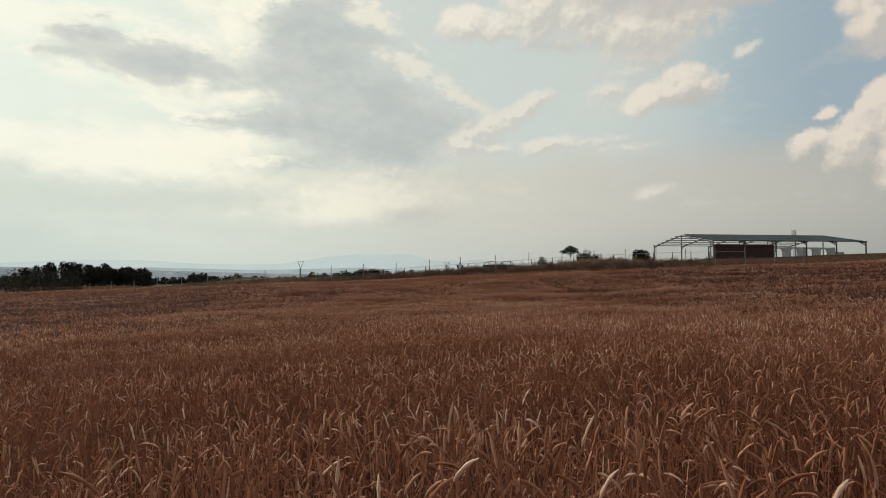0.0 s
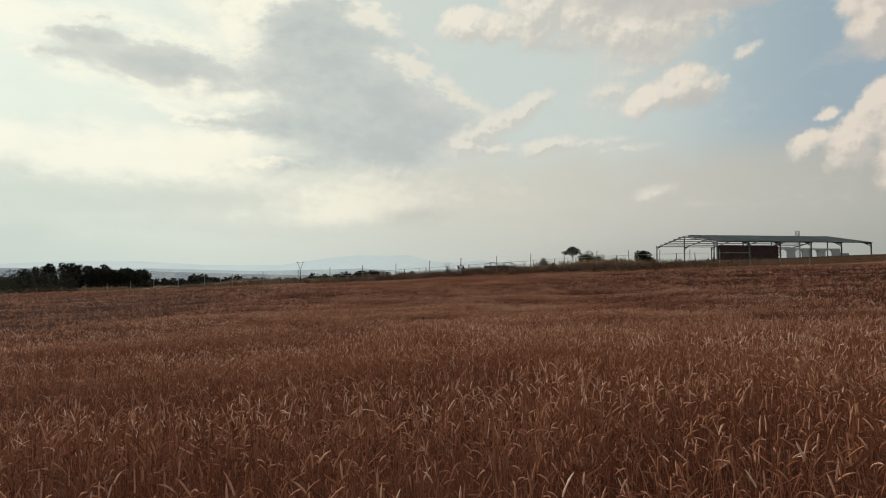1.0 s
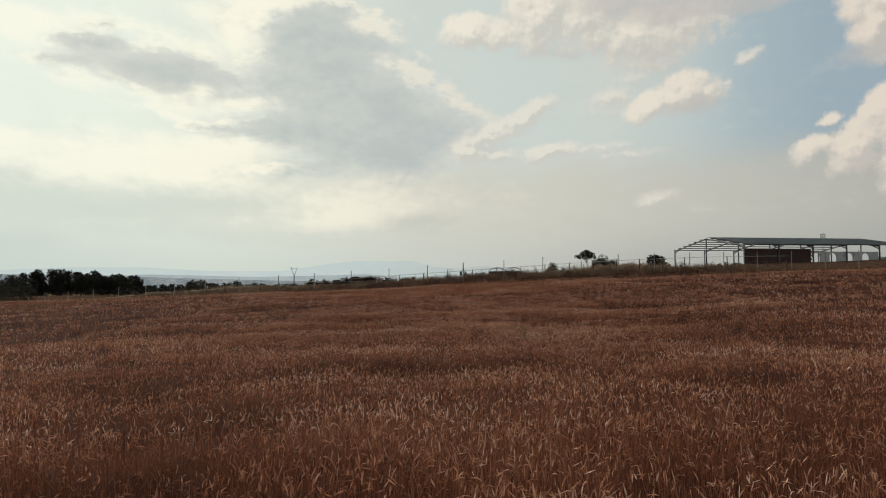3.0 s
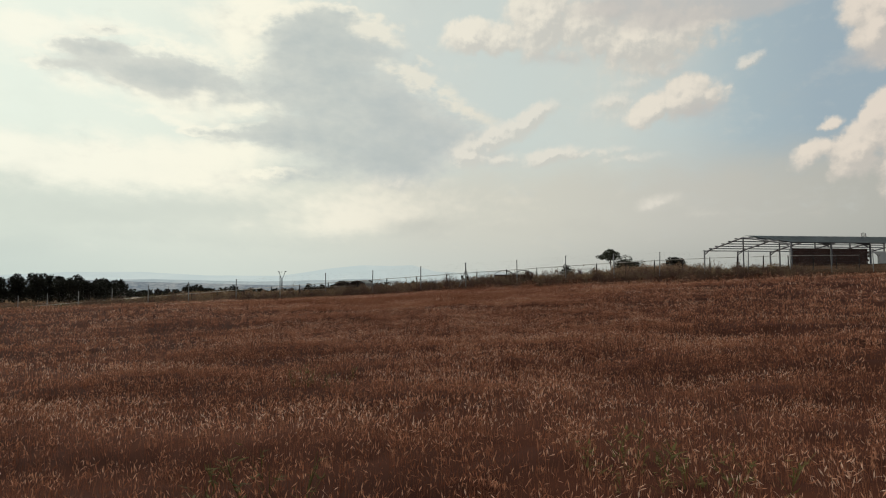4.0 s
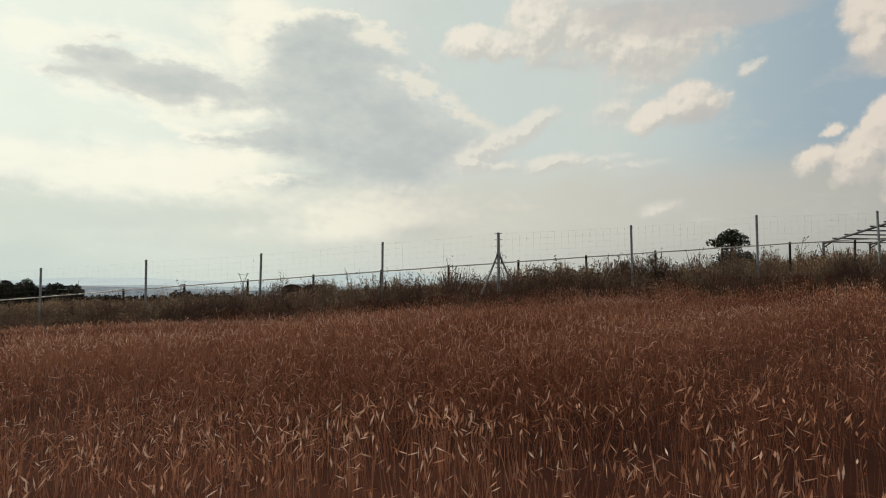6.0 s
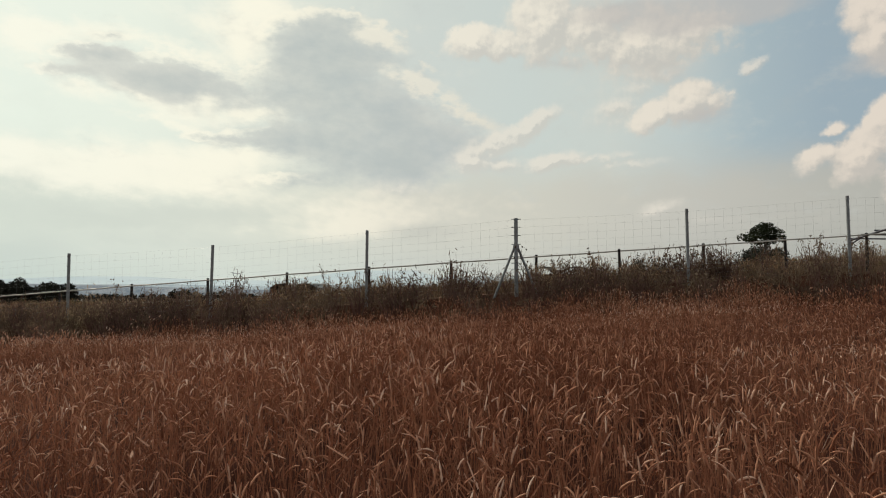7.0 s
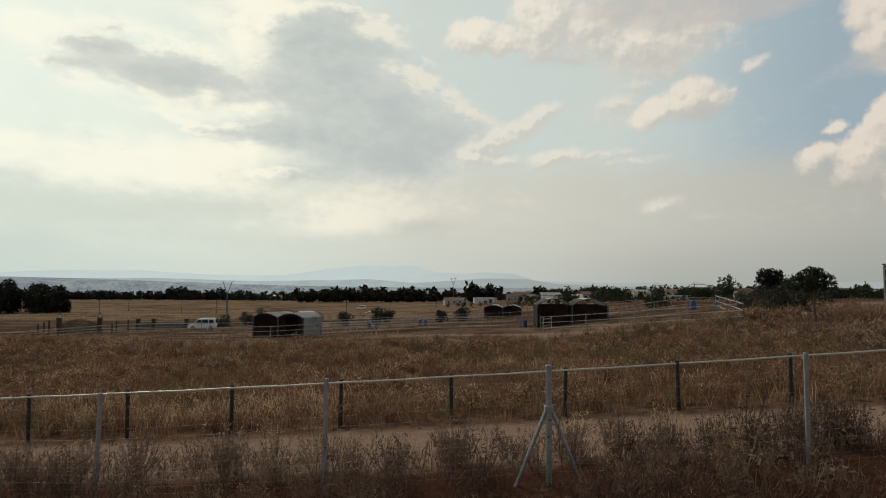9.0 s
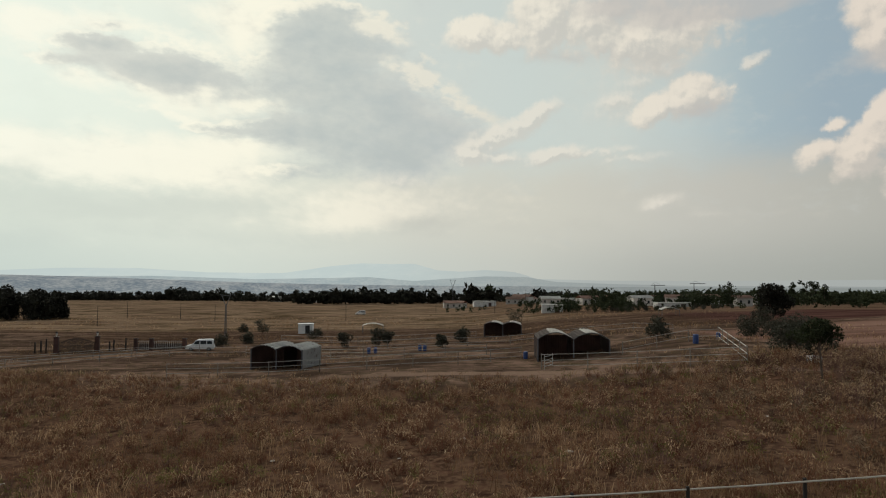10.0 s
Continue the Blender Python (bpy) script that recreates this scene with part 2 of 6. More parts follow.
    colour = mix_colour(tree, behind, colour, mix_colour(tree, texture, (0.24, 0.27, 0.29), (0.40, 0.42, 0.42)))
    back = node(tree, "ShaderNodeBackground", [(0, colour), (1, 1.0)])
    out = node(tree, "ShaderNodeOutputWorld")
    tree.links.new(back.outputs[0], out.inputs[0])


build_sky()
sun = new("sun", bpy.data.lights.new("sun", "SUN"))
sun.data.energy, sun.data.angle, sun.data.color = 1.7, radians(12), (1.0, 0.93, 0.82)
a, h = radians(SUN_AZIMUTH), radians(SUN_HEIGHT)
sun.matrix_world = look((math.sin(a) * math.cos(h) * 50, math.cos(a) * math.cos(h) * 50, math.sin(h) * 50), (0, 0, 0))


# ---- materials ----
def shader(name):
    m = bpy.data.materials.new(name)
    m.use_nodes = True
    tree = m.node_tree
    tree.nodes.clear()
    out = node(tree, "ShaderNodeOutputMaterial")
    return m, tree, out


def noise_at(tree, vector, scale, detail=4.0, rough=0.6):
    return node(tree, "ShaderNodeTexNoise", [("Vector", vector), ("Scale", scale), ("Detail", detail), ("Roughness", rough)]).outputs[0]


def surface(name, dark, light, fine=30.0, coarse=1.5, rough=0.8, metal=0.0, bump=0.3, depth=0.01, stretch_by=(1, 1, 1), spots=None, vary=0.0):
    """A worn surface: colour mixed at two scales, with grain in relief. vary: brightness differs from piece to piece."""
    m, tree, out = shader(name)
    place = node(tree, "ShaderNodeTexCoord").outputs["Object"]
    place = node(tree, "ShaderNodeVectorMath", [(0, place), (1, stretch_by)], operation="MULTIPLY").outputs[0]
    grain, patch = noise_at(tree, place, fine, 6), noise_at(tree, place, coarse, 5)
    colour = mix_colour(tree, stretch(tree, calc(tree, "ADD", calc(tree, "MULTIPLY", grain, 0.5), calc(tree, "MULTIPLY", patch, 0.5)), 0.33, 0.67), dark, light)
    if spots:
        colour = mix_colour(tree, stretch(tree, noise_at(tree, place, coarse * 2.3, 6, 0.7), 0.55, 0.68), colour, spots)
    if vary:
        luck = node(tree, "ShaderNodeObjectInfo").outputs["Random"]
        colour = node(tree, "ShaderNodeHueSaturation", [("Value", calc(tree, "ADD", 1 - vary, calc(tree, "MULTIPLY", luck, 2 * vary))), ("Color", colour)]).outputs[0]
    relief = node(tree, "ShaderNodeBump", [("Height", grain), ("Strength", bump), ("Distance", depth)]).outputs[0]
    body = node(tree, "ShaderNodeBsdfPrincipled", [("Base Color", colour), ("Roughness", rough), ("Metallic", metal), ("Normal", relief)])
    tree.links.new(body.outputs[0], out.inputs[0])
    return m


def plant(name, tones, patch=0.35, through_light=0.3, rough=0.65, own=0.5):
    """Stems and leaves: each one has its own tone, and tones drift over the ground in patches."""
    m, tree, out = shader(name)
    place = node(tree, "ShaderNodeNewGeometry").outputs["Position"]
    luck = node(tree, "ShaderNodeNewGeometry").outputs["Random Per Island"]
    drift = noise_at(tree, node(tree, "ShaderNodeVectorMath", [(0, place), (1, (0.4, 1.0, 0.0))], operation="MULTIPLY").outputs[0], patch, 5)
    value = calc(tree, "ADD", calc(tree, "MULTIPLY", luck, own), calc(tree, "MULTIPLY", stretch(tree, drift, 0.36, 0.64), 1 - own))
    ramp = node(tree, "ShaderNodeValToRGB", [(0, value)])
    while len(ramp.color_ramp.elements) < len(tones):
        ramp.color_ramp.elements.new(0.5)
    for i, tone in enumerate(tones):
        ramp.color_ramp.elements[i].position = i / (len(tones) - 1)
        ramp.color_ramp.elements[i].color = (*tone, 1)
    body = node(tree, "ShaderNodeBsdfPrincipled", [("Base Color", ramp.outputs[0]), ("Roughness", rough), ("Specular IOR Level", 0.04)])
    thin = node(tree, "ShaderNodeBsdfTranslucent", [("Color", ramp.outputs[0])])
    both = node(tree, "ShaderNodeMixShader", [(0, through_light), (1, body.outputs[0]), (2, thin.outputs[0])])
    tree.links.new(both.outputs[0], out.inputs[0])
    return m


def haze_glow(name, dark, light, scale, right=None):
    """Far hills as plain glowing backdrop, haze painted in, duller away from the sun."""
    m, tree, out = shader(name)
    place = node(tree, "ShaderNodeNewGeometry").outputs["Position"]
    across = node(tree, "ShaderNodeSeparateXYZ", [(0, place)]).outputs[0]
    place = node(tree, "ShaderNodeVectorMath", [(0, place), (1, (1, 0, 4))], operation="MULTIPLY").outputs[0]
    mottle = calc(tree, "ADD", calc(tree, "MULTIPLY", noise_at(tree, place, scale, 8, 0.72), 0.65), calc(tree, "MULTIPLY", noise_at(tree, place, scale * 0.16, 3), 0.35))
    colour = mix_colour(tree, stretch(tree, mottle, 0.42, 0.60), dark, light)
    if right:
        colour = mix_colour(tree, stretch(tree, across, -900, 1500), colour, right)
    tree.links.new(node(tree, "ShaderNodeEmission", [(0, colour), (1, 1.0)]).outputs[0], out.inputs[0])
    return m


WHEAT_EAR = plant("wheat_ear", [(0.185, 0.067, 0.037), (0.40, 0.165, 0.092), (0.66, 0.340, 0.208), (0.98, 0.76, 0.60)], through_light=0.22, own=0.66)
WHEAT_STEM = plant("wheat_stem", [(0.12, 0.043, 0.025), (0.285, 0.112, 0.064), (0.53, 0.262, 0.155)], through_light=0.25)
# straw and litter, with the shade between stems put into the dark tones
WHEAT_SHADE_BED = plant("wheat_shade_bed", [(0.031, 0.0102, 0.0064), (0.067, 0.0232, 0.0138), (0.118, 0.0445, 0.0255)], through_light=0.0, rough=1.0)
WEED = plant("dry_weed", [(0.052, 0.032, 0.025), (0.115, 0.076, 0.053), (0.185, 0.129, 0.083), (0.30, 0.218, 0.142)], patch=0.5)
GRASS = plant("dry_grass", [(0.088, 0.046, 0.026), (0.20, 0.116, 0.064), (0.38, 0.242, 0.138), (0.70, 0.51, 0.32)], patch=0.3)
BRUSH_LOW = plant("brush_stem", [(0.072, 0.040, 0.035), (0.145, 0.082, 0.067), (0.225, 0.140, 0.108)], patch=0.5)
BRUSH_TOP = plant("brush_top", [(0.125, 0.070, 0.043), (0.27, 0.168, 0.098), (0.44, 0.30, 0.18), (0.65, 0.495, 0.32)], patch=0.45)
RUST_BRUSH = plant("rust_brush", [(0.075, 0.033, 0.022), (0.155, 0.070, 0.044), (0.255, 0.130, 0.080)], patch=0.4)
GREEN_WEED = plant("green_weed", [(0.07, 0.060, 0.022), (0.14, 0.126, 0.044), (0.24, 0.21, 0.078)], patch=0.4)
LEAF_DARK = plant("leaf_dark", [(0.018, 0.022, 0.013), (0.034, 0.041, 0.021), (0.056, 0.064, 0.031)], patch=0.6, through_light=0.2)
LEAF_OLIVE = plant("leaf_olive", [(0.030, 0.029, 0.022), (0.055, 0.054, 0.040), (0.095, 0.092, 0.068)], patch=0.6, through_light=0.15)
LEAF_PINE = plant("leaf_pine", [(0.018, 0.017, 0.014), (0.028, 0.027, 0.020), (0.042, 0.042, 0.029)], patch=0.2, through_light=0.03)
BARK = surface("bark", (0.05, 0.035, 0.025), (0.12, 0.09, 0.07), 40, 4, 0.95, bump=0.8, stretch_by=(1, 1, 0.25))


def ground_material():
    """Soil under the crop, a pale dirt track, dry grass, trodden paddock earth and far stubble."""
    m, tree, out = shader("ground")
    place = node(tree, "ShaderNodeNewGeometry").outputs["Position"]
    xyz = node(tree, "ShaderNodeSeparateXYZ", [(0, place)]).outputs
    grit, patch, broad = noise_at(tree, place, 14, 8), noise_at(tree, place, 0.9, 6), noise_at(tree, place, 0.07, 6, 0.65)
    rows = noise_at(tree, node(tree, "ShaderNodeVectorMath", [(0, place), (1, (0.03, 0.16, 0))], operation="MULTIPLY").outputs[0], 1.0, 9, 0.72)
    bend = calc(tree, "ABSOLUTE", calc(tree, "SUBTRACT", xyz[0], 5.0))
    bow = calc(tree, "MULTIPLY", calc(tree, "MULTIPLY", bend, bend), 0.0045)
    along = calc(tree, "ADD", calc(tree, "SUBTRACT", xyz[1], bow), calc(tree, "MULTIPLY", calc(tree, "SUBTRACT", patch, 0.5), 1.6))
    soil = mix_colour(tree, stretch(tree, grit, 0.3, 0.7), (0.045, 0.02, 0.013), (0.09, 0.042, 0.026))
    dust = mix_colour(tree, stretch(tree, grit, 0.3, 0.7), (0.16, 0.10, 0.072), (0.25, 0.17, 0.125))
    turf = mix_colour(tree, stretch(tree, patch, 0.35, 0.65), (0.030, 0.0155, 0.0115), (0.100, 0.054, 0.035))
    turf = mix_colour(tree, stretch(tree, noise_at(tree, place, 2.6, 7, 0.7), 0.42, 0.62), turf, (0.125, 0.075, 0.047))
    earth = mix_colour(tree, stretch(tree, rows, 0.40, 0.60), (0.036, 0.021, 0.017), (0.205, 0.132, 0.098))
    earth = mix_colour(tree, stretch(tree, patch, 0.42, 0.66), earth, (0.070, 0.050, 0.030))
    earth = mix_colour(tree, stretch(tree, noise_at(tree, place, 0.22, 7, 0.65), 0.48, 0.62), earth, (0.048, 0.031, 0.022))
    straw = mix_colour(tree, stretch(tree, rows, 0.35, 0.62), (0.08, 0.050, 0.034), (0.225, 0.155, 0.102))
    straw = mix_colour(tree, stretch(tree, broad, 0.5, 0.62), straw, (0.07, 0.048, 0.027))
    straw = mix_colour(tree, stretch(tree, xyz[0], 0, 60), straw, mix_colour(tree, stretch(tree, rows, 0.4, 0.6), (0.06, 0.034, 0.024), (0.15, 0.098, 0.065)))
    colour = mix_colour(tree, stretch(tree, along, 95.6, 96.6), soil, dust)
    colour = mix_colour(tree, stretch(tree, along, 99.3, 100.3), colour, turf)
    colour = mix_colour(tree, stretch(tree, along, 127.5, 133.5), colour, earth)
    brush = mix_colour(tree, stretch(tree, patch, 0.35, 0.65), (0.035, 0.02, 0.015), (0.085, 0.052, 0.033))
    colour = mix_colour(tree, calc(tree, "MULTIPLY", stretch(tree, along, 180, 192), stretch(tree, rows, 0.62, 0.45)), colour, brush)
    beside = calc(tree, "ADD", 136.0, calc(tree, "MULTIPLY", calc(tree, "MAXIMUM", calc(tree, "SUBTRACT", xyz[0], 8.3), 0.0), -0.54))
    path = calc(tree, "ABSOLUTE", calc(tree, "SUBTRACT", calc(tree, "ADD", xyz[1], calc(tree, "MULTIPLY", calc(tree, "SUBTRACT", patch, 0.5), 1.5)), beside))
    path = calc(tree, "MULTIPLY", calc(tree, "SUBTRACT", 1.0, stretch(tree, path, 0.5, 1.1)), stretch(tree, xyz[0], -14, 2))
    colour = mix_colour(tree, path, colour, dust)
    pink = mix_colour(tree, stretch(tree, rows, 0.4, 0.6), (0.12, 0.066, 0.05), (0.21, 0.125, 0.095))
    yard = calc(tree, "MULTIPLY", calc(tree, "MULTIPLY", stretch(tree, xyz[0], 30, 35), stretch(tree, along, 133, 136)), calc(tree, "SUBTRACT", 1.0, stretch(tree, along, 166, 172)))
    colour = mix_colour(tree, yard, colour, pink)
    plough = calc(tree, "MULTIPLY", stretch(tree, xyz[0], 44, 56), stretch(tree, along, 172, 180))
    colour = mix_colour(tree, plough, colour, mix_colour(tree, stretch(tree, rows, 0.4, 0.6), (0.045, 0.022, 0.019), (0.09, 0.046, 0.037)))
    far = calc(tree, "ADD", xyz[1], calc(tree, "MULTIPLY", calc(tree, "SUBTRACT", broad, 0.5), 40.0))
    colour = mix_colour(tree, stretch(tree, far, 236, 250), colour, straw)
    relief = node(tree, "ShaderNodeBump", [("Height", calc(tree, "ADD", grit, patch)), ("Strength", 0.5), ("Distance", 0.06)]).outputs[0]
    body = node(tree, "ShaderNodeBsdfPrincipled", [("Base Color", colour), ("Roughness", 1.0), ("Specular IOR Level", 0.0), ("Normal", relief)])
    tree.links.new(body.outputs[0], out.inputs[0])
    return m


GROUND = ground_material()
STEEL = surface("galvanised_steel", (0.20, 0.21, 0.21), (0.36, 0.36, 0.35), 25, 3, 0.5, 0.6, 0.1)
WIRE = surface("fence_wire", (0.22, 0.22, 0.21), (0.34, 0.34, 0.32), 25, 3, 0.5, 0.5, 0.1)
DARK_POST = surface("dark_post", (0.010, 0.008, 0.007), (0.028, 0.021, 0.017), 40, 5, 0.85, bump=0.5, stretch_by=(1, 1, 0.2))
PALE_PIPE = surface("pale_pipe", (0.36, 0.33, 0.28), (0.55, 0.51, 0.44), 20, 2, 0.5, 0.2, 0.15)


# ---- building blocks ----
def mesh_of(name, verts, tris, mats, index=None):
    """A mesh from arrays of corners and triangles."""
    me = bpy.data.meshes.new(name)
    verts, tris = np.ascontiguousarray(verts, np.float32), np.ascontiguousarray(tris, np.int32)
    me.vertices.add(len(verts))
    me.vertices.foreach_set("co", verts.ravel())
    me.loops.add(tris.size)
    me.loops.foreach_set("vertex_index", tris.ravel())
    me.polygons.add(len(tris))
    me.polygons.foreach_set("loop_start", np.arange(0, tris.size, 3, dtype=np.int32))
    for m in mats:
        me.materials.append(m)
    if index is not None:
        me.polygons.foreach_set("material_index", np.ascontiguousarray(index, np.int32))
    me.update(calc_edges=True)
    return me


def part(name, bm, material, parent=None, label="", smooth=False):
    """Links a bmesh as one mesh object under a thing or under a part."""
    me = bpy.data.meshes.new(name)
    bm.normal_update()
    bm.to_mesh(me)
    bm.free()
    me.materials.append(material)
    if smooth:
        for p in me.polygons:
            p.use_smooth = True
    ob = new(name, me)
    ob.parent = parent
    return tagged(ob, label)


def thing(name, label, category, m=None, group="", kind=""):
    ob = new(name)
    ob.empty_display_size = 0.2
    if m is not None:
        ob.matrix_basis = m
    return tagged(ob, label, category, group, kind)


def box(bm, sx, sy, sz, m=None, bevel=0.0):
    """A box that stands on z = 0 of m."""
    b = bmesh.new()
    bmesh.ops.create_cube(b, size=1.0, matrix=Matrix.Translation((0, 0, sz / 2)) @ Matrix.Diagonal((sx, sy, sz, 1)))
    if bevel:
        bmesh.ops.bevel(b, geom=b.edges[:], offset=bevel, segments=1, affect="EDGES")
    if m is not None:
        b.transform(m)
    join(bm, b)
    return bm


def join(bm, b):
    me = bpy.data.meshes.new("join")
    b.to_mesh(me)
    b.free()
    bm.from_mesh(me)
    bpy.data.meshes.remove(me)


def tube(bm, path, radii, sides=8, caps=True):
    """A round bar along points, with a radius at each."""
    rings = []
    for i, p in enumerate(path):
        p = Vector(p)
        way = (Vector(path[min(i + 1, len(path) - 1)]) - Vector(path[max(i - 1, 0)])).normalized()
        side = way.cross(Vector((0, 0, 1)) if abs(way.z) < 0.9 else Vector((0, 1, 0))).normalized()
        up = side.cross(way)
        r = radii[i] if isinstance(radii, (list, tuple)) else radii
        rings.append([bm.verts.new(p + (side * math.cos(k * math.tau / sides) + up * math.sin(k * math.tau / sides)) * r) for k in range(sides)])
    for a, b in zip(rings, rings[1:]):
        for k in range(sides):
            bm.faces.new((a[k], a[(k + 1) % sides], b[(k + 1) % sides], b[k]))
    if caps:
        bm.faces.new(rings[0][::-1])
        bm.faces.new(rings[-1])
    return bm


def scatter(templates, places, turns, sizes, rng, lean=0.12):
    """Copies of small plant meshes, joined: returns corners, triangles and material slots."""
    choice = rng.integers(0, len(templates), len(places))
    all_v, all_t, all_i, base = [], [], [], 0
    for k, (v, t, idx) in enumerate(templates):
        sel = np.nonzero(choice == k)[0]
        if not len(sel):
            continue
        c, s = np.cos(turns[sel])[:, None], np.sin(turns[sel])[:, None]
        lx, ly = rng.normal(0, lean, len(sel))[:, None], rng.normal(0, lean, len(sel))[:, None]
        size = sizes[sel][:, None]
        x = (v[:, 0] * c - v[:, 1] * s + v[:, 2] * lx) * size
        y = (v[:, 0] * s + v[:, 1] * c + v[:, 2] * ly) * size
        z = v[:, 2] * size
        p = np.stack([x, y, z], -1) + places[sel][:, None, :]
        all_v.append(p.reshape(-1, 3))
        all_t.append((t[None] + (np.arange(len(sel)) * len(v))[:, None, None] + base).reshape(-1, 3))
        all_i.append(np.tile(idx, len(sel)))
        base += len(sel) * len(v)
    return np.concatenate(all_v), np.concatenate(all_t), np.concatenate(all_i)


class Sketch:
    """Gathers the corners and triangles of a small plant."""

    def __init__(self):
        self.v, self.t, self.i = [], [], []

    def rod(self, path, radii, sides, slot):
        start = len(self.v)
        for n, (p, r) in enumerate(zip(path, radii)):
            p = np.array(p, float)
            way = np.array(path[min(n + 1, len(path) - 1)], float) - np.array(path[max(n - 1, 0)], float)
            way /= np.linalg.norm(way) + 1e-9
            side = np.cross(way, (0.3, 1, 0.1))
            side /= np.linalg.norm(side) + 1e-9
            up = np.cross(side, way)
            for k in range(sides):
                a = k * math.tau / sides
                self.v.append(p + (side * math.cos(a) + up * math.sin(a)) * r)
        for n in range(len(path) - 1):
            for k in range(sides):
                a, b = start + n * sides + k, start + n * sides + (k + 1) % sides
                self.t += [(a, b, b + sides), (a, b + sides, a + sides)]
                self.i += [slot, slot]

    def blade(self, path, widths, across, slot):
        start = len(self.v)
        across = np.array(across, float)
        for p, w in zip(path, widths):
            p = np.array(p, float)
            self.v += [p - across * w / 2, p + across * w / 2]
        for n in range(len(path) - 1):
            a = start + 2 * n
            self.t += [(a, a + 1, a + 3), (a, a + 3, a + 2)]
            self.i += [slot, slot]

    def done(self):
        return np.array(self.v), np.array(self.t), np.array(self.i)


# ---- the lie of the land ----
MID_S = [-80, 8, 18, 33, 48, 58, 68, 82, 92.6, 94.4, 95.4, 97, 101, 108, 125, 140, 160, 180, 210, 300, 600, 1500, 6000]
MID_Z = [-0.5, -0.42, -0.68, -1.2, -1.4, -1.15, -0.7, 0.08, 0.3, 1.1, 1.28, 1.28, 1.22, 1.08, 0.4, -0.4, -1.25, -1.6, -2.2, -3.6, -6.2, -24.0, -110.0]


def fence_y(x):
    """The line of the tall wire fence, which bends away on the left."""
    d = np.minimum(np.abs(x - 5.0), 32.0)
    rest = np.maximum(np.abs(x - 5.0) - 32.0, 0.0)
    return 94.95 + np.where(x < 5, 0.0056, 0.0036) * d * d + rest * np.where(x < 5, 0.36, 0.12)


def smooth01(a, lo, hi):
    t = np.clip((a - lo) / (hi - lo), 0, 1)
    return t * t * (3 - 2 * t)


def ground(x, y):
    """Height of the bare ground."""
    x, y = np.asarray(x, float), np.asarray(y, float)
    s = y - (fence_y(x) - 95.0) * smooth01(y, 20, 80) * (1 - smooth01(y, 110, 160))
    mid = sum(np.interp(s + d, MID_S, MID_Z) for d in (-0.6, -0.3, 0, 0.3, 0.6)) / 5
    field = 0.035 * np.clip(x, -90, 90)
    bank = np.interp(x, [-90, -60, -24, -10, 0, 12, 25, 60, 120], [-3.6, -2.9, -1.5, -0.68, 0, 0.75, 1.2, 1.75, 1.9])
    back = np.interp(x, [-300, -60, -21, 8, 14, 22, 34, 50, 90, 300], [-2.2, -0.9, -0.35, 0.25, 0.9, 1.9, 3.1, 4.1, 5.4, 6.0])
    near = smooth01(s, 86, 95)
    far = smooth01(s, 104, 135)
    cross = field * (1 - near) + bank * near * (1 - far) + back * far * (1 - 0.75 * smooth01(y, 220, 700))
    rise = np.interp(y, [120, 128, 139, 160, 175, 190, 205, 230, 255], [0, 0.45, 1.4, 1.85, 1.6, 1.25, 0.85, 0.25, 0]) * np.interp(x, [-52, -38, -14, 0, 24, 31, 38], [0, 0.6, 0.6, 1, 1, 0.45, 0.05])
    waves = 0.05 * np.sin(x * 0.21 + y * 0.07) + 0.05 * np.sin(y * 0.19 - x * 0.05)
    return mid + cross + rise + waves


def build_ground():
    """One sheet from behind the crop to the far hills, finer near the path."""
    xs = np.unique(np.concatenate([np.arange(-30, 36, 0.8), -30 - np.cumsum(1.0 * 1.13 ** np.arange(50)), 35 + np.cumsum(1.0 * 1.13 ** np.arange(50))]))
    ys = np.unique(np.concatenate([np.arange(-80, 0, 4.0), np.arange(0, 88, 1.2), np.arange(88, 104, 0.4), np.arange(104, 170, 1.2), 170 + np.cumsum(1.2 * 1.07 ** np.arange(80))]))
    xs, ys = xs[np.abs(xs) < 4200], ys[ys < 4400]
    gx, gy = np.meshgrid(xs, ys)
    v = np.stack([gx, gy, ground(gx, gy)], -1).reshape(-1, 3)
    n, m = len(ys), len(xs)
    a = (np.arange(n - 1)[:, None] * m + np.arange(m - 1)[None]).ravel()
    tris = np.concatenate([np.stack([a, a + 1, a + m + 1], -1), np.stack([a, a + m + 1, a + m], -1)])
    ob = new("ground", mesh_of("ground", v, tris, [GROUND]))
    ob.data.polygons.foreach_set("use_smooth", np.ones(len(tris), bool))
    tagged(ob, "reddish farm soil, pale dirt track and dry grassland", "ground", kind="structure")


build_ground()


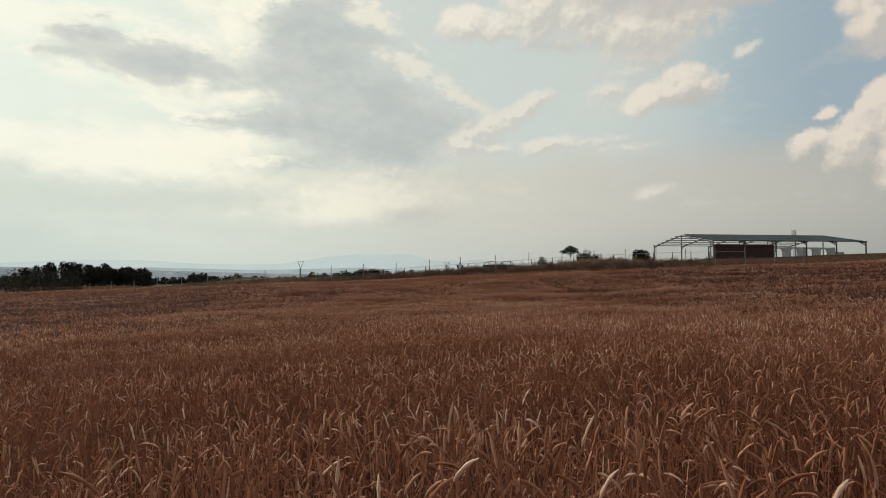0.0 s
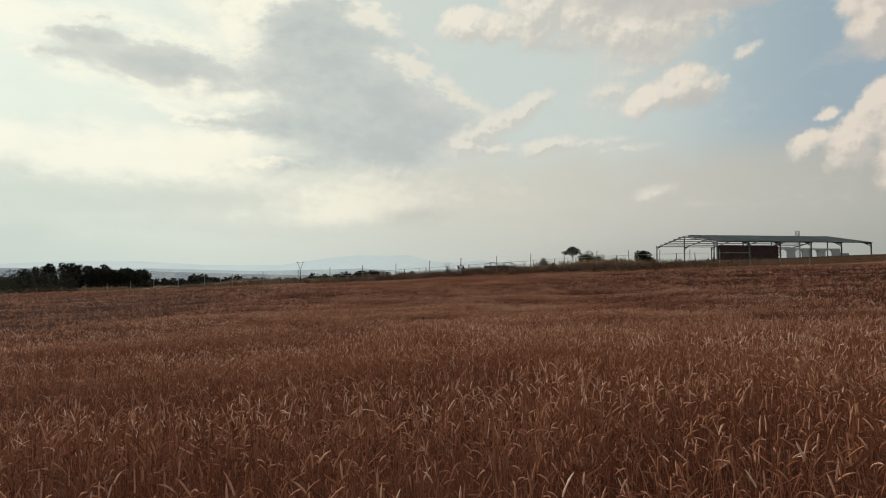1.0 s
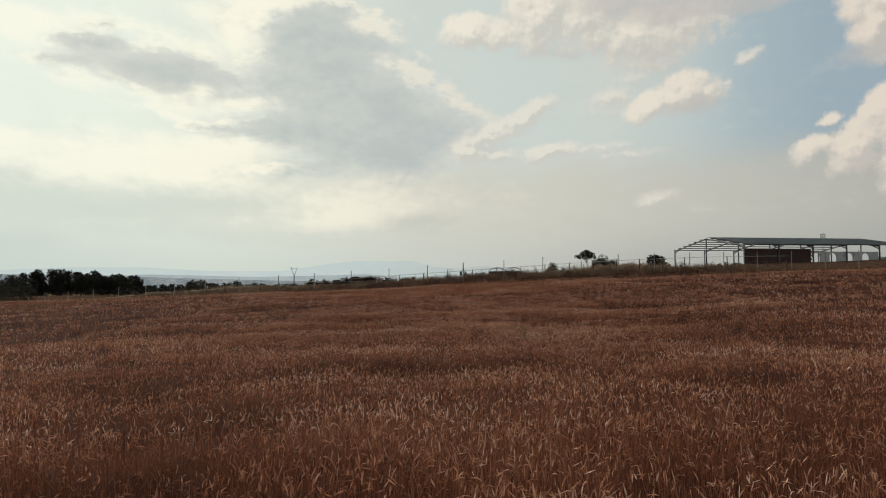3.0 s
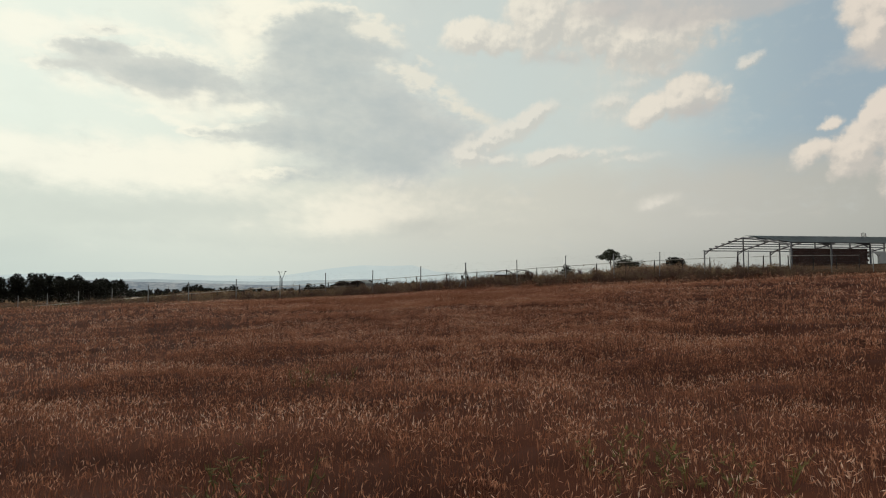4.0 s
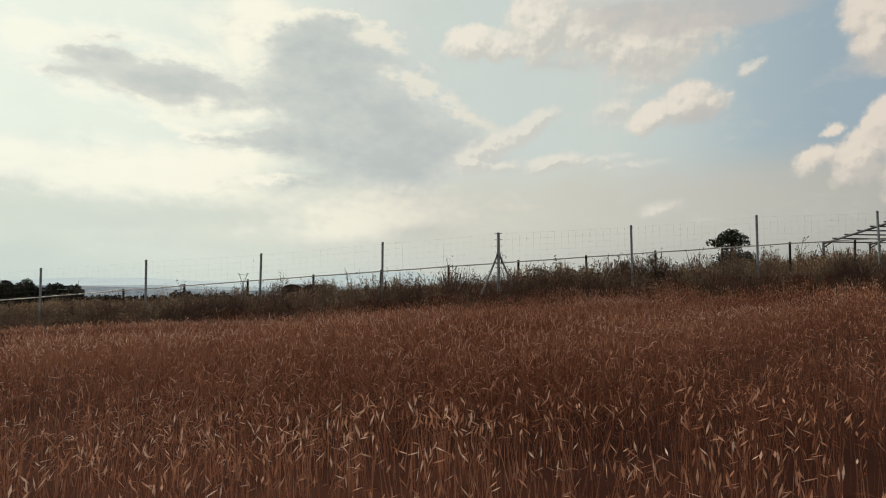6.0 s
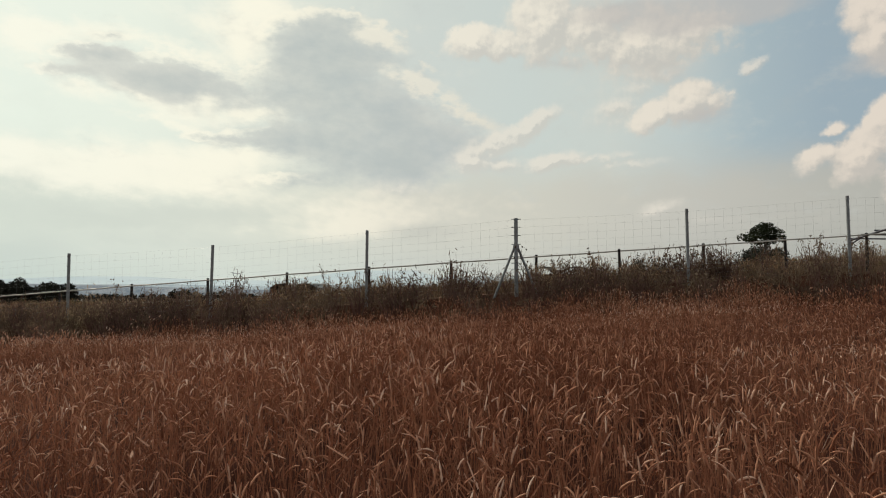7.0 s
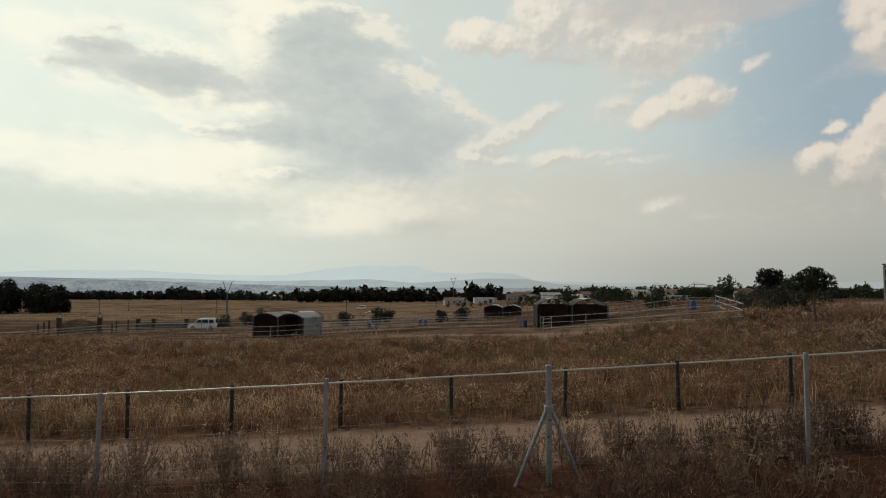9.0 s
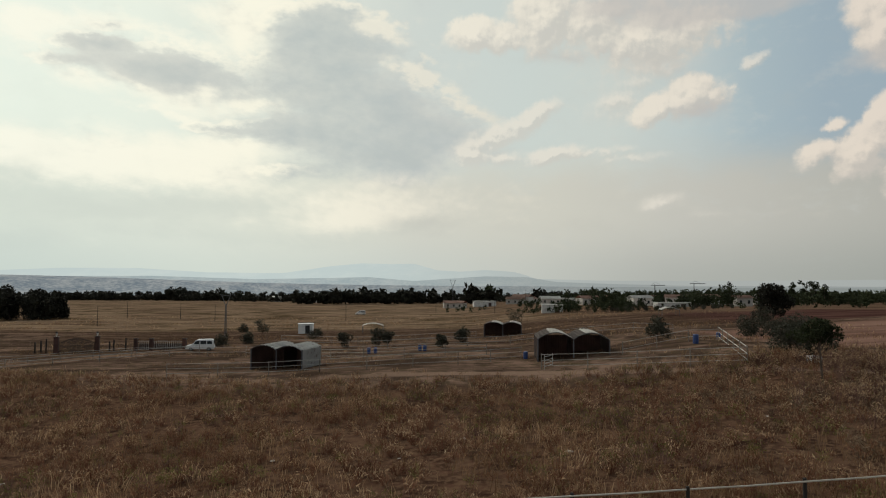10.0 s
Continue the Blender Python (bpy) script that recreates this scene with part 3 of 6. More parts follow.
def ridge(name, label, distance, stops, material, rough_by, seed):
    """A far line of hills: stops are azimuth and height in degrees."""
    rng = np.random.default_rng(seed)
    az = np.linspace(-75, 75, 700)
    h = np.interp(az, [s[0] for s in stops], [s[1] for s in stops])
    wobble = sum(np.interp(az, np.linspace(-75, 75, k), rng.normal(0, 1, k)) / k ** 0.6 for k in (25, 60, 140, 320, 600))
    h = h + wobble * rough_by
    a = np.radians(az)
    verts, tris = [], []
    rows = ((1.0, 0.0, -1.2), (1.03, 0.6, 0.0), (1.06, 0.92, 0.0), (1.09, 1.0, 0.0))
    for back, part_up, low in rows:
        r = distance * back
        z = np.tan(np.radians(h * part_up)) * r + low * 60 + 5
        verts.append(np.stack([np.sin(a) * r, np.cos(a) * r, z], -1))
    n = len(az)
    for k in range(len(rows) - 1):
        i = np.arange(n - 1) + k * n
        tris += [np.stack([i, i + n, i + n + 1], -1), np.stack([i, i + n + 1, i + 1], -1)]
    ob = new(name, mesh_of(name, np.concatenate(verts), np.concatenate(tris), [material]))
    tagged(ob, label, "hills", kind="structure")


# the haze on these ridges is mixed into their glowing colours
ridge("backdrop_mountains", "far mountains with thick pale blue haze painted in", 4400,
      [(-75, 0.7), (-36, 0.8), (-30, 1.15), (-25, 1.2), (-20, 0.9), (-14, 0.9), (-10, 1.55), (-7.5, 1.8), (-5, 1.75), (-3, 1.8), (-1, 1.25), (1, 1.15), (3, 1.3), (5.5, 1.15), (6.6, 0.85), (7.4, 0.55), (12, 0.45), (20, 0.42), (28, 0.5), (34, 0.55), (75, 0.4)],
      haze_glow("far_mountain_haze", (0.52, 0.60, 0.585), (0.565, 0.635, 0.61), 0.004, (0.385, 0.41, 0.395)), 0.045, 3)
ridge("backdrop_hills", "foothills with pale fields, grey-blue haze painted in", 3700,
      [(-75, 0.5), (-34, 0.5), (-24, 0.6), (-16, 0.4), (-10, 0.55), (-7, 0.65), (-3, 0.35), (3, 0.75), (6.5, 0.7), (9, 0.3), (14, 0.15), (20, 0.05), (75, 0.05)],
      haze_glow("far_hill_haze", (0.33, 0.395, 0.405), (0.43, 0.48, 0.47), 0.05, (0.30, 0.325, 0.315)), 0.05, 5)
ridge("backdrop_slopes", "wooded slope speckled with pale plots, blue-grey haze painted in", 3000,
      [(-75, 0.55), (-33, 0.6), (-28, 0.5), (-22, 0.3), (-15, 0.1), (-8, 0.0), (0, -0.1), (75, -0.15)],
      haze_glow("far_slope_haze", (0.155, 0.19, 0.215), (0.315, 0.335, 0.33), 0.06, (0.25, 0.275, 0.265)), 0.04, 8)


# ---- the wheat ----
def drifts(x, y, size, seed, octaves=3):
    """Smooth noise over the ground, about -1 to 1, in drifts of about the given size."""
    x, y = np.asarray(x, float), np.asarray(y, float)
    rng = np.random.default_rng(seed)
    total, gain = np.zeros(x.shape), 1.0
    for _ in range(octaves):
        table = rng.uniform(-1, 1, (64, 64))
        u, v = x / size + rng.uniform(0, 64), y / size + rng.uniform(0, 64)
        i, j = np.floor(u).astype(int), np.floor(v).astype(int)
        f, g = u - i, v - j
        f, g = f * f * (3 - 2 * f), g * g * (3 - 2 * g)
        a, b = table[i % 64, j % 64], table[(i + 1) % 64, j % 64]
        c, d = table[i % 64, (j + 1) % 64], table[(i + 1) % 64, (j + 1) % 64]
        total += gain * ((a * (1 - f) + b * f) * (1 - g) + (c * (1 - f) + d * f) * g)
        size, gain = size * 0.47, gain * 0.55
    return total


def wheat_swell(x, y):
    """How tall the crop stands, about 1: long waves laid by the wind, and tufts."""
    swell = 0.15 * drifts(x * 0.55, y, 2.6, 61, 2) + 0.10 * drifts(x, y, 0.75, 62, 2)
    return 1 + swell * np.interp(y, [80, 90], [1.0, 0.55])


def wheat_plant(rng, fine, leafy):
    """One stalk with a nodding ear, about 0.8 m tall. fine: the ear shows its spikelets."""
    s = Sketch()
    tall, a = rng.uniform(0.70, 0.82), rng.uniform(0, math.tau)
    nod = rng.choice([0.1, 0.5, 1.0, 1.6, 2.4], p=[0.24, 0.22, 0.2, 0.18, 0.16])
    way, side = np.array([math.cos(a), math.sin(a), 0.0]), np.array([-math.sin(a), math.cos(a), 0.0])
    up = np.array([0, 0, 1.0])
    p = way * 0.02 + up * tall * 0.85
    path, angle = [np.zeros(3), p], rng.uniform(0, 0.12)
    for _ in range(2 if fine else 1):
        angle += nod * (0.25 if fine else 0.45)
        p = p + (way * math.sin(angle) + up * math.cos(angle)) * tall * (0.065 if fine else 0.11)
        path.append(p)
    s.blade(path, [0.005, 0.0045, 0.0038, 0.0032][:len(path)], side * 0.8 + way * 0.6, 1)
    ear, long = [p], rng.uniform(0.066, 0.092)
    steps = 5 if fine else 2
    for n in range(steps):
        angle += (nod * 0.55 + 0.1) / steps
        p = p + (way * math.sin(angle) + up * math.cos(angle)) * long / steps
        ear.append(p)
    if fine:
        s.rod(ear, [0.0024, 0.0054, 0.0040, 0.0052, 0.0036, 0.0010], 3, 0)
    else:
        s.rod(ear, [0.0028, 0.0046, 0.0012], 3, 0)
    for n in range(leafy):
        b, z, long = rng.uniform(0, math.tau), tall * rng.uniform(0.45, 0.9), rng.uniform(0.10, 0.22)
        out = np.array([math.cos(b), math.sin(b), 0.0])
        start = up * z
        s.blade([start, start + out * long * 0.5 + up * long * 0.35, start + out * long - up * long * rng.uniform(0.0, 0.5)],
                [0.004, 0.008, 0.002], (-out[1], out[0], 0.25), 1)
    return s.done()


def wheat_tip(rng, size, count):
    """The tops of a few stalks: a thin stem and a pointed ear each, leaning all ways."""
    s = Sketch()
    for _ in range(count):
        root = np.array([rng.normal(0, 0.06), rng.normal(0, 0.06), rng.uniform(0.36, 0.46)])
        a, lean = rng.uniform(0, math.tau), rng.uniform(0.02, 0.16)
        way = np.array([math.cos(a), math.sin(a), 0.0])
        neck = root + way * lean * 0.4 + np.array([0, 0, rng.uniform(0.68, 0.79) - root[2]])
        bend = rng.choice([0.2, 0.7, 1.3, 2.0], p=[0.34, 0.3, 0.22, 0.14])
        long = rng.uniform(0.06, 0.085) * (0.6 + 0.4 * size)
        tip = neck + (way * math.sin(bend) + np.array([0, 0, 1.0]) * math.cos(bend)) * long
        b = rng.uniform(0, math.pi)
        across = np.array([math.cos(b), math.sin(b), 0.2])
        base = len(s.v)
        s.v += [root - across * 0.004 * size, root + across * 0.004 * size, neck]
        s.t.append((base, base + 1, base + 2))
        s.i.append(1)
        mid = (neck + tip) / 2
        base = len(s.v)
        s.v += [neck, mid - across * 0.0068 * size, tip, mid + across * 0.0068 * size]
        s.t += [(base, base + 1, base + 2), (base, base + 2, base + 3)]
        s.i += [0, 0]
    return s.done()


def wheat_leaf(rng):
    """Dry leaves that hang between the stalks."""
    s = Sketch()
    for _ in range(3):
        a, b, z, long = rng.uniform(0, math.tau), rng.uniform(0, math.pi), rng.uniform(0.25, 0.6), rng.uniform(0.09, 0.2)
        root = np.array([rng.normal(0, 0.05), rng.normal(0, 0.05), z])
        tip = root + np.array([math.cos(a) * long * 0.55, math.sin(a) * long * 0.55, long * rng.uniform(-0.1, 1.0)])
        s.blade([root, tip], [0.012, 0.007], (math.cos(b) * 0.8, math.sin(b) * 0.8, 0.5), int(rng.choice((0, 1, 1))))
    return s.done()


def wheat_field():
    rng = np.random.default_rng(11)
    hero = [wheat_plant(rng, True, int(n % 3 == 0)) for n in range(36)]
    near = [wheat_plant(rng, False, int(n % 5 == 0)) for n in range(30)]
    tips = [wheat_tip(rng, 1.0, 4) for _ in range(24)]
    broad = [wheat_tip(rng, 1.5, 4) for _ in range(24)]
    outer = [wheat_tip(rng, 2.5, 4) for _ in range(24)]
    filler = [wheat_leaf(rng) for _ in range(24)]

    def sow(xlo, xhi, ylo, yhi, density, hole=None):
        n = int((xhi - xlo) * (yhi - ylo) * density)
        x, y = rng.uniform(xlo, xhi, n), rng.uniform(ylo, yhi, n)
        # sown in rows, with thin places
        x = x + 0.03 * np.sin(x * math.tau / 0.16)
        keep = (y < fence_y(x) - 1.9 + 0.4 * np.sin(x * 1.7)) & (rng.random(n) < 0.84 + 0.3 * drifts(x, y, 0.9, 63, 2))
        if hole is not None:
            keep &= (x < hole[0]) | (x > hole[1]) | (y < hole[2]) | (y > hole[3])
        x, y = x[keep], y[keep]
        swell = wheat_swell(x, y) * np.interp(y, [82, 91], [1.0, 0.92])
        return np.stack([x, y, ground(x, y) - 0.01], -1), rng.uniform(0, math.tau, len(x)), rng.uniform(0.92, 1.06, len(x)) * swell

    field = thing("wheat_field", "ripe reddish-brown wheat with nodding ears", "wheat crop", kind="stuff")
    for templates, areas in (
            (hero, [(-2.2, 4.0, 8.6, 15.5, 160), (-1.6, 3.8, 78.0, 83.5, 145)]),
            (near, [(-7.0, 8.8, 8.0, 27.0, 92, (-2.2, 4.0, 8.6, 15.5)), (-7.0, 9.0, 76.5, 93.6, 88, (-1.6, 3.8, 78.0, 83.5))]),
            (tips, [(-8.0, 10.0, 27.0, 76.5, 52), (-8.0, 10.0, 13.0, 27.0, 26), (-8.0, 10.0, 80.0, 93.6, 18)]),
            (broad, [(-17.0, 19.0, 12.0, 98.0, 17, (-7.5, 9.5, 8.0, 93.6))]),
            (outer, [(-64.0, 66.0, 44.0, 108, 5.6, (-16.5, 18.5, 6.0, 118)), (-26.0, 28.0, 14.0, 44.0, 3.0, (-16.5, 18.5, 6.0, 118))]),
            (filler, [(-2.4, 4.2, 8.6, 20.0, 85), (-2.2, 4.2, 77.0, 92.0, 75), (-7.0, 9.0, 8.0, 27.0, 30), (-7.0, 9.0, 76.5, 93.5, 26)])):
        places, turns, sizes = (np.concatenate(a) for a in zip(*(sow(*area) for area in areas)))
        v, t, i = scatter(templates, places, turns, sizes, rng)
        ob = new("wheat", mesh_of("wheat", v, t, [WHEAT_EAR, WHEAT_STEM], i))
        ob.parent = field
        tagged(ob, kind="stuff")
    # dense lower growth that closes the view to the soil, its shade painted in
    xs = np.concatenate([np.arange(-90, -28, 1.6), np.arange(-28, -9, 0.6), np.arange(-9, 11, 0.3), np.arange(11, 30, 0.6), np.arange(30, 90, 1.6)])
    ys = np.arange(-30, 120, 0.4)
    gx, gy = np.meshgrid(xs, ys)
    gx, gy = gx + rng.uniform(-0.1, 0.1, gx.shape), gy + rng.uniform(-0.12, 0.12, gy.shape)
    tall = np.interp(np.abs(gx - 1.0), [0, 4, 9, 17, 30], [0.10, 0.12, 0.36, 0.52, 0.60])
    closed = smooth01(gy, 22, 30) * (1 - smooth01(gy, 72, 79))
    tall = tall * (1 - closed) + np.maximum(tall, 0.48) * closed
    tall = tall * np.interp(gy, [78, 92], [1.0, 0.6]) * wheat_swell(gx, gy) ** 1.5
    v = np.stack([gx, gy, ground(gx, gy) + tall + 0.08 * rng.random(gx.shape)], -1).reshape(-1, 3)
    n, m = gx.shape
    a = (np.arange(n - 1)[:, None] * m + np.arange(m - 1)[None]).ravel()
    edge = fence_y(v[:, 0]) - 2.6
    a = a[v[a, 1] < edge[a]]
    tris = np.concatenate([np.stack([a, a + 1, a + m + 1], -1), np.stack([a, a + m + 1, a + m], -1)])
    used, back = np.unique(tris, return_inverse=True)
    ob = new("undergrowth", mesh_of("undergrowth", v[used], back.reshape(-1, 3), [WHEAT_SHADE_BED]))
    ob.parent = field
    tagged(ob, "dense straw and litter below the ears, darkened as if shaded", kind="stuff")


wheat_field()


# ---- weeds and dry grass ----
def weed_plant(rng, tall, heads):
    """A dry branching weed with small leaves and round seed heads."""
    s = Sketch()
    bend = rng.normal(0, 0.10, 2)
    top = np.array([bend[0], bend[1], tall])
    s.rod([(0, 0, 0), top * 0.55, top], [0.006, 0.004, 0.002], 3, 0)
    for _ in range(rng.integers(5, 9)):
        u, a, long = rng.uniform(0.25, 0.9), rng.uniform(0, math.tau), rng.uniform(0.12, 0.32) * tall
        root = top * u
        tip = root + np.array([math.cos(a) * long * 0.6, math.sin(a) * long * 0.6, long * 0.8])
        s.blade([root, tip], [0.010, 0.005], (-math.sin(a), math.cos(a), 0), 0)
        for _ in range(2):
            q = root + (tip - root) * rng.uniform(0.2, 1)
            b = rng.uniform(0, math.tau)
            d = np.array([math.cos(b), math.sin(b), rng.uniform(-0.2, 0.6)]) * rng.uniform(0.04, 0.10)
            s.blade([q, q + d], [0.026, 0.008], (-math.sin(b), math.cos(b), 0.2), 0)
        if heads:
            s.rod([tip, tip + np.array([0, 0, 0.014]), tip + np.array([0, 0, 0.03])], [0.006, 0.017, 0.004], 3, 0)
    return s.done()


def grass_tuft(rng, tall, blades, spread, wide):
    s = Sketch()
    for _ in range(blades):
        a, b, out = rng.uniform(0, math.tau), rng.uniform(0, math.pi), rng.uniform(0.1, 0.5) * tall
        root = np.array([rng.normal(0, spread), rng.normal(0, spread), -0.02])
        z = tall * rng.uniform(0.6, 1.1)
        mid = root + np.array([math.cos(a) * out * 0.35, math.sin(a) * out * 0.35, z * 0.6])
        tip = root + np.array([math.cos(a) * out, math.sin(a) * out, z])
        s.blade([root, mid, tip], [wide, wide * 1.1, wide * 0.4], (math.cos(b), math.sin(b), 0), 0)
    return s.done()


def patches(x, y, scale, seed):
    """0 to 1, in uneven drifts over the ground."""
    r = np.random.default_rng(seed).uniform(0, 6, 6)
    v = np.sin(x * scale + r[0] + 1.5 * np.sin(y * scale * 0.7 + r[1])) + np.sin(y * scale * 1.6 + r[2] + 1.2 * np.sin(x * scale * 0.9 + r[3])) + 0.7 * np.sin((x + y) * scale * 2.3 + r[4])
    return np.clip(v / 4 + 0.5, 0, 1)


def verge(name, label, templates, material, xlo, xhi, ylo, yhi, density, sizes, seed, choose=None, follow=True):
    """Plants strewn over a strip that follows the fence."""
    rng = np.random.default_rng(seed)
    n = int((xhi - xlo) * (yhi - ylo) * density)
    x, y = rng.uniform(xlo, xhi, n), rng.uniform(ylo, yhi, n)
    if follow:
        y = y + fence_y(x) - 95
    if choose is not None:
        keep = rng.random(n) < choose(x, y)
        x, y = x[keep], y[keep]
    size = rng.uniform(*sizes, len(x))
    v, t, i = scatter(templates, np.stack([x, y, ground(x, y)], -1), rng.uniform(0, math.tau, len(x)), size, rng, 0.15)
    ob = new(name, mesh_of(name, v, t, material, i) if isinstance(material, list) else mesh_of(name, v, t, [material], i * 0))
    return tagged(ob, label, "weeds", kind="stuff")


def shrub_clump(rng, leaves, wide, tall, leaf):
    """A low tangled shrub: thin stems under a loose cloud of small leaves."""
    s = Sketch()
    for _ in range(5):
        a = rng.uniform(0, math.tau)
        tip = np.array([math.cos(a) * wide * 0.35, math.sin(a) * wide * 0.35, tall * rng.uniform(0.7, 1.0)])
        s.blade([(0, 0, 0), tip], [0.016, 0.005], (-math.sin(a), math.cos(a), 0), 0)
    for _ in range(leaves):
        way = rng.normal(0, 1, 3)
        way /= np.linalg.norm(way)
        p = way * np.array([wide / 2, wide / 2, tall / 2]) * rng.uniform(0.3, 1.08) + np.array([0, 0, tall * 0.5])
        u, w = rng.normal(0, 1, 3), rng.normal(0, 1, 3)
        u /= np.linalg.norm(u)
        s.blade([p - u * leaf, p + u * leaf], [leaf * 0.9, leaf * 0.4], w / np.linalg.norm(w), 0)
    return s.done()


def brush_clump(rng, tall, wide, stems, tufts, leaf):
    """A dry bush: stems fanned from one root, loose leaves low down and paler feathery tops."""
    s = Sketch()
    for _ in range(stems):
        a, out, z = rng.uniform(0, math.tau), wide * 0.5 * math.sqrt(rng.random()), tall * rng.uniform(0.6, 1.0)
        way = np.array([math.cos(a), math.sin(a), 0.0])
        tip = way * out + np.array([0, 0, z * (1 - 0.35 * (2 * out / wide) ** 2)])
        b = rng.uniform(0, math.pi)
        s.blade([way * out * 0.25, tip], [leaf * 0.35, leaf * 0.2], (math.cos(b), math.sin(b), 0), 0)
        for n in range(tufts):
            u = rng.uniform(0.25, 1.03)
            p = way * out * 0.25 + (tip - way * out * 0.25) * u + rng.normal(0, 0.05 * wide, 3)
            p[2] = max(p[2], 0.03)
            d = rng.normal(0, 1, 3) + np.array([0, 0, 1.1])
            d *= leaf * rng.uniform(0.6, 1.3) / np.linalg.norm(d)
            w = rng.normal(0, 1, 3)
            s.blade([p - d, p + d], [leaf * 0.6, leaf * 0.25], w / np.linalg.norm(w), 1 if u > rng.uniform(0.45, 0.8) else 0)
    return s.done()


def all_weeds():
    rng = np.random.default_rng(21)
    tall_weeds = [weed_plant(rng, rng.uniform(0.6, 0.95), True) for _ in range(14)]
    leafy = [weed_plant(rng, rng.uniform(0.5, 0.8), False) for _ in range(10)]
    shrubs = [shrub_clump(rng, 62, rng.uniform(0.6, 1.0), rng.uniform(0.45, 0.75), 0.045) for _ in range(10)]
    meadow = [grass_tuft(rng, rng.uniform(0.3, 0.6), 4, 0.10, 0.016) for _ in range(14)]
    short = [grass_tuft(rng, rng.uniform(0.15, 0.3), 3, 0.10, 0.03) for _ in range(8)]
    tall_brush = [brush_clump(rng, rng.uniform(0.8, 1.1), rng.uniform(0.7, 1.2), 21, 8, 0.045) for _ in range(12)]
    low_brush = [brush_clump(rng, rng.uniform(0.45, 0.7), rng.uniform(0.6, 1.0), 13, 6, 0.045) for _ in range(14)]
    verge("bank_brush", "thick brown brush with khaki tops on the bank", tall_brush, [BRUSH_LOW, WEED], -40, 36, 92.8, 96.8, 2.0, (0.65, 1.3), 51,
          lambda x, y: 0.5 + 0.5 * patches(x, y, 0.5, 51))
    verge("field_brush", "rust-brown and khaki brush over the meadow", low_brush, [RUST_BRUSH, BRUSH_TOP], -40, 36, 100.8, 132.5, 1.0, (0.6, 1.65), 52,
          lambda x, y: np.clip(0.42 - 1.5 * drifts(x, y * 0.6, 4.5, 71), 0.08, 1))
    verge("olive_brush", "yellow-green brush in drifts over the meadow", low_brush, [BRUSH_LOW, GREEN_WEED], -40, 40, 100.6, 132.0, 0.85, (0.6, 1.6), 53,
          lambda x, y: np.clip(2.2 * drifts(x, y * 0.6, 5.0, 72) - 0.35, 0.03, 1) + 0.9 * (np.hypot(x - 9, (y - 108) * 0.55) < 2.4) + 0.5 * (np.hypot(x + 2.7, y - 114) < 0.9))
    verge("straw_brush", "pale straw-coloured grass clumps in the meadow", low_brush, [RUST_BRUSH, GRASS], -40, 36, 101, 133.0, 1.05, (0.6, 1.5), 54,
          lambda x, y: np.clip(0.25 + 1.9 * drifts(x, y * 0.6, 4.5, 71), 0.06, 1))
    verge("bank_tops", "khaki seeding brush along the wire fence", tall_brush, [WEED, BRUSH_TOP], -40, 36, 93.6, 96.8, 1.3, (0.6, 1.15), 57,
          lambda x, y: patches(x, y, 0.7, 57))
    verge("roadside_brush", "khaki brush and tall grass beside the track", tall_brush, [RUST_BRUSH, BRUSH_TOP], -34, 32, 100.7, 104.5, 1.3, (0.5, 0.95), 55,
          lambda x, y: 0.4 + 0.6 * patches(x, y, 0.5, 55))
    verge("slope_thicket", "thick purple-brown and khaki brush round the dark tree", tall_brush, [BRUSH_LOW, BRUSH_TOP], 15, 36, 103, 129.5, 1.0, (0.8, 1.8), 56,
          lambda x, y: np.clip((x - 17) / 6, 0.0, 1) * (x < 33 + 0.2 * (120 - y)) * patches(x, y, 0.35, 56) * 1.4)
    verge("weeds", "dark dry weeds with seed heads on the bank", tall_weeds, WEED, -50, 44, 93.2, 96.4, 1.8, (0.6, 1.25), 31,
          lambda x, y: 0.35 + 0.65 * patches(x, y, 0.8, 1))
    verge("thistles", "tall thin thistles with seed heads above the bank", tall_weeds, WEED, -26, 30, 94.6, 96.6, 0.55, (1.25, 1.7), 59,
          lambda x, y: patches(x, y, 0.9, 59))
    verge("bank_shrubs", "tangled brown shrubs on the bank", shrubs, WEED, -60, 50, 93.1, 96.2, 0.9, (0.7, 1.5), 44,
          lambda x, y: 0.3 + 0.7 * patches(x, y, 0.55, 31))
    verge("crop_weeds", "patches of grey-green weeds among the wheat", leafy, GREEN_WEED, -14, 16, 30, 76, 9.0, (1.0, 1.45), 58,
          lambda x, y: 0.8 * (np.hypot(x + 0.6, (y - 41) * 0.7) < 0.5) + 0.8 * (np.hypot(x - 3.6, (y - 41.5) * 0.7) < 0.8) + 0.8 * (np.hypot(x + 1.7, (y - 50) * 0.7) < 0.7), follow=False)
    verge("bank_grass", "matted brown grass on the bank", meadow, WEED, -46, 42, 92.9, 97.4, 9, (0.6, 1.1), 32)
    verge("roadside_weeds", "olive-green weeds along the wooden post fence", leafy, GREEN_WEED, -50, 40, 100.2, 103.5, 3.0, (0.6, 1.1), 33,
          lambda x, y: patches(x, y, 0.5, 4) ** 2)
    verge("roadside_shrubs", "brown-green shrubs along the wooden post fence", shrubs, GREEN_WEED, -50, 40, 100.9, 104.0, 0.8, (0.6, 1.2), 45,
          lambda x, y: patches(x, y, 0.45, 33) ** 2)
    verge("roadside_grass", "dry straw-coloured grass along the track", meadow, GRASS, -36, 34, 100.3, 104, 11, (0.7, 1.3), 34)
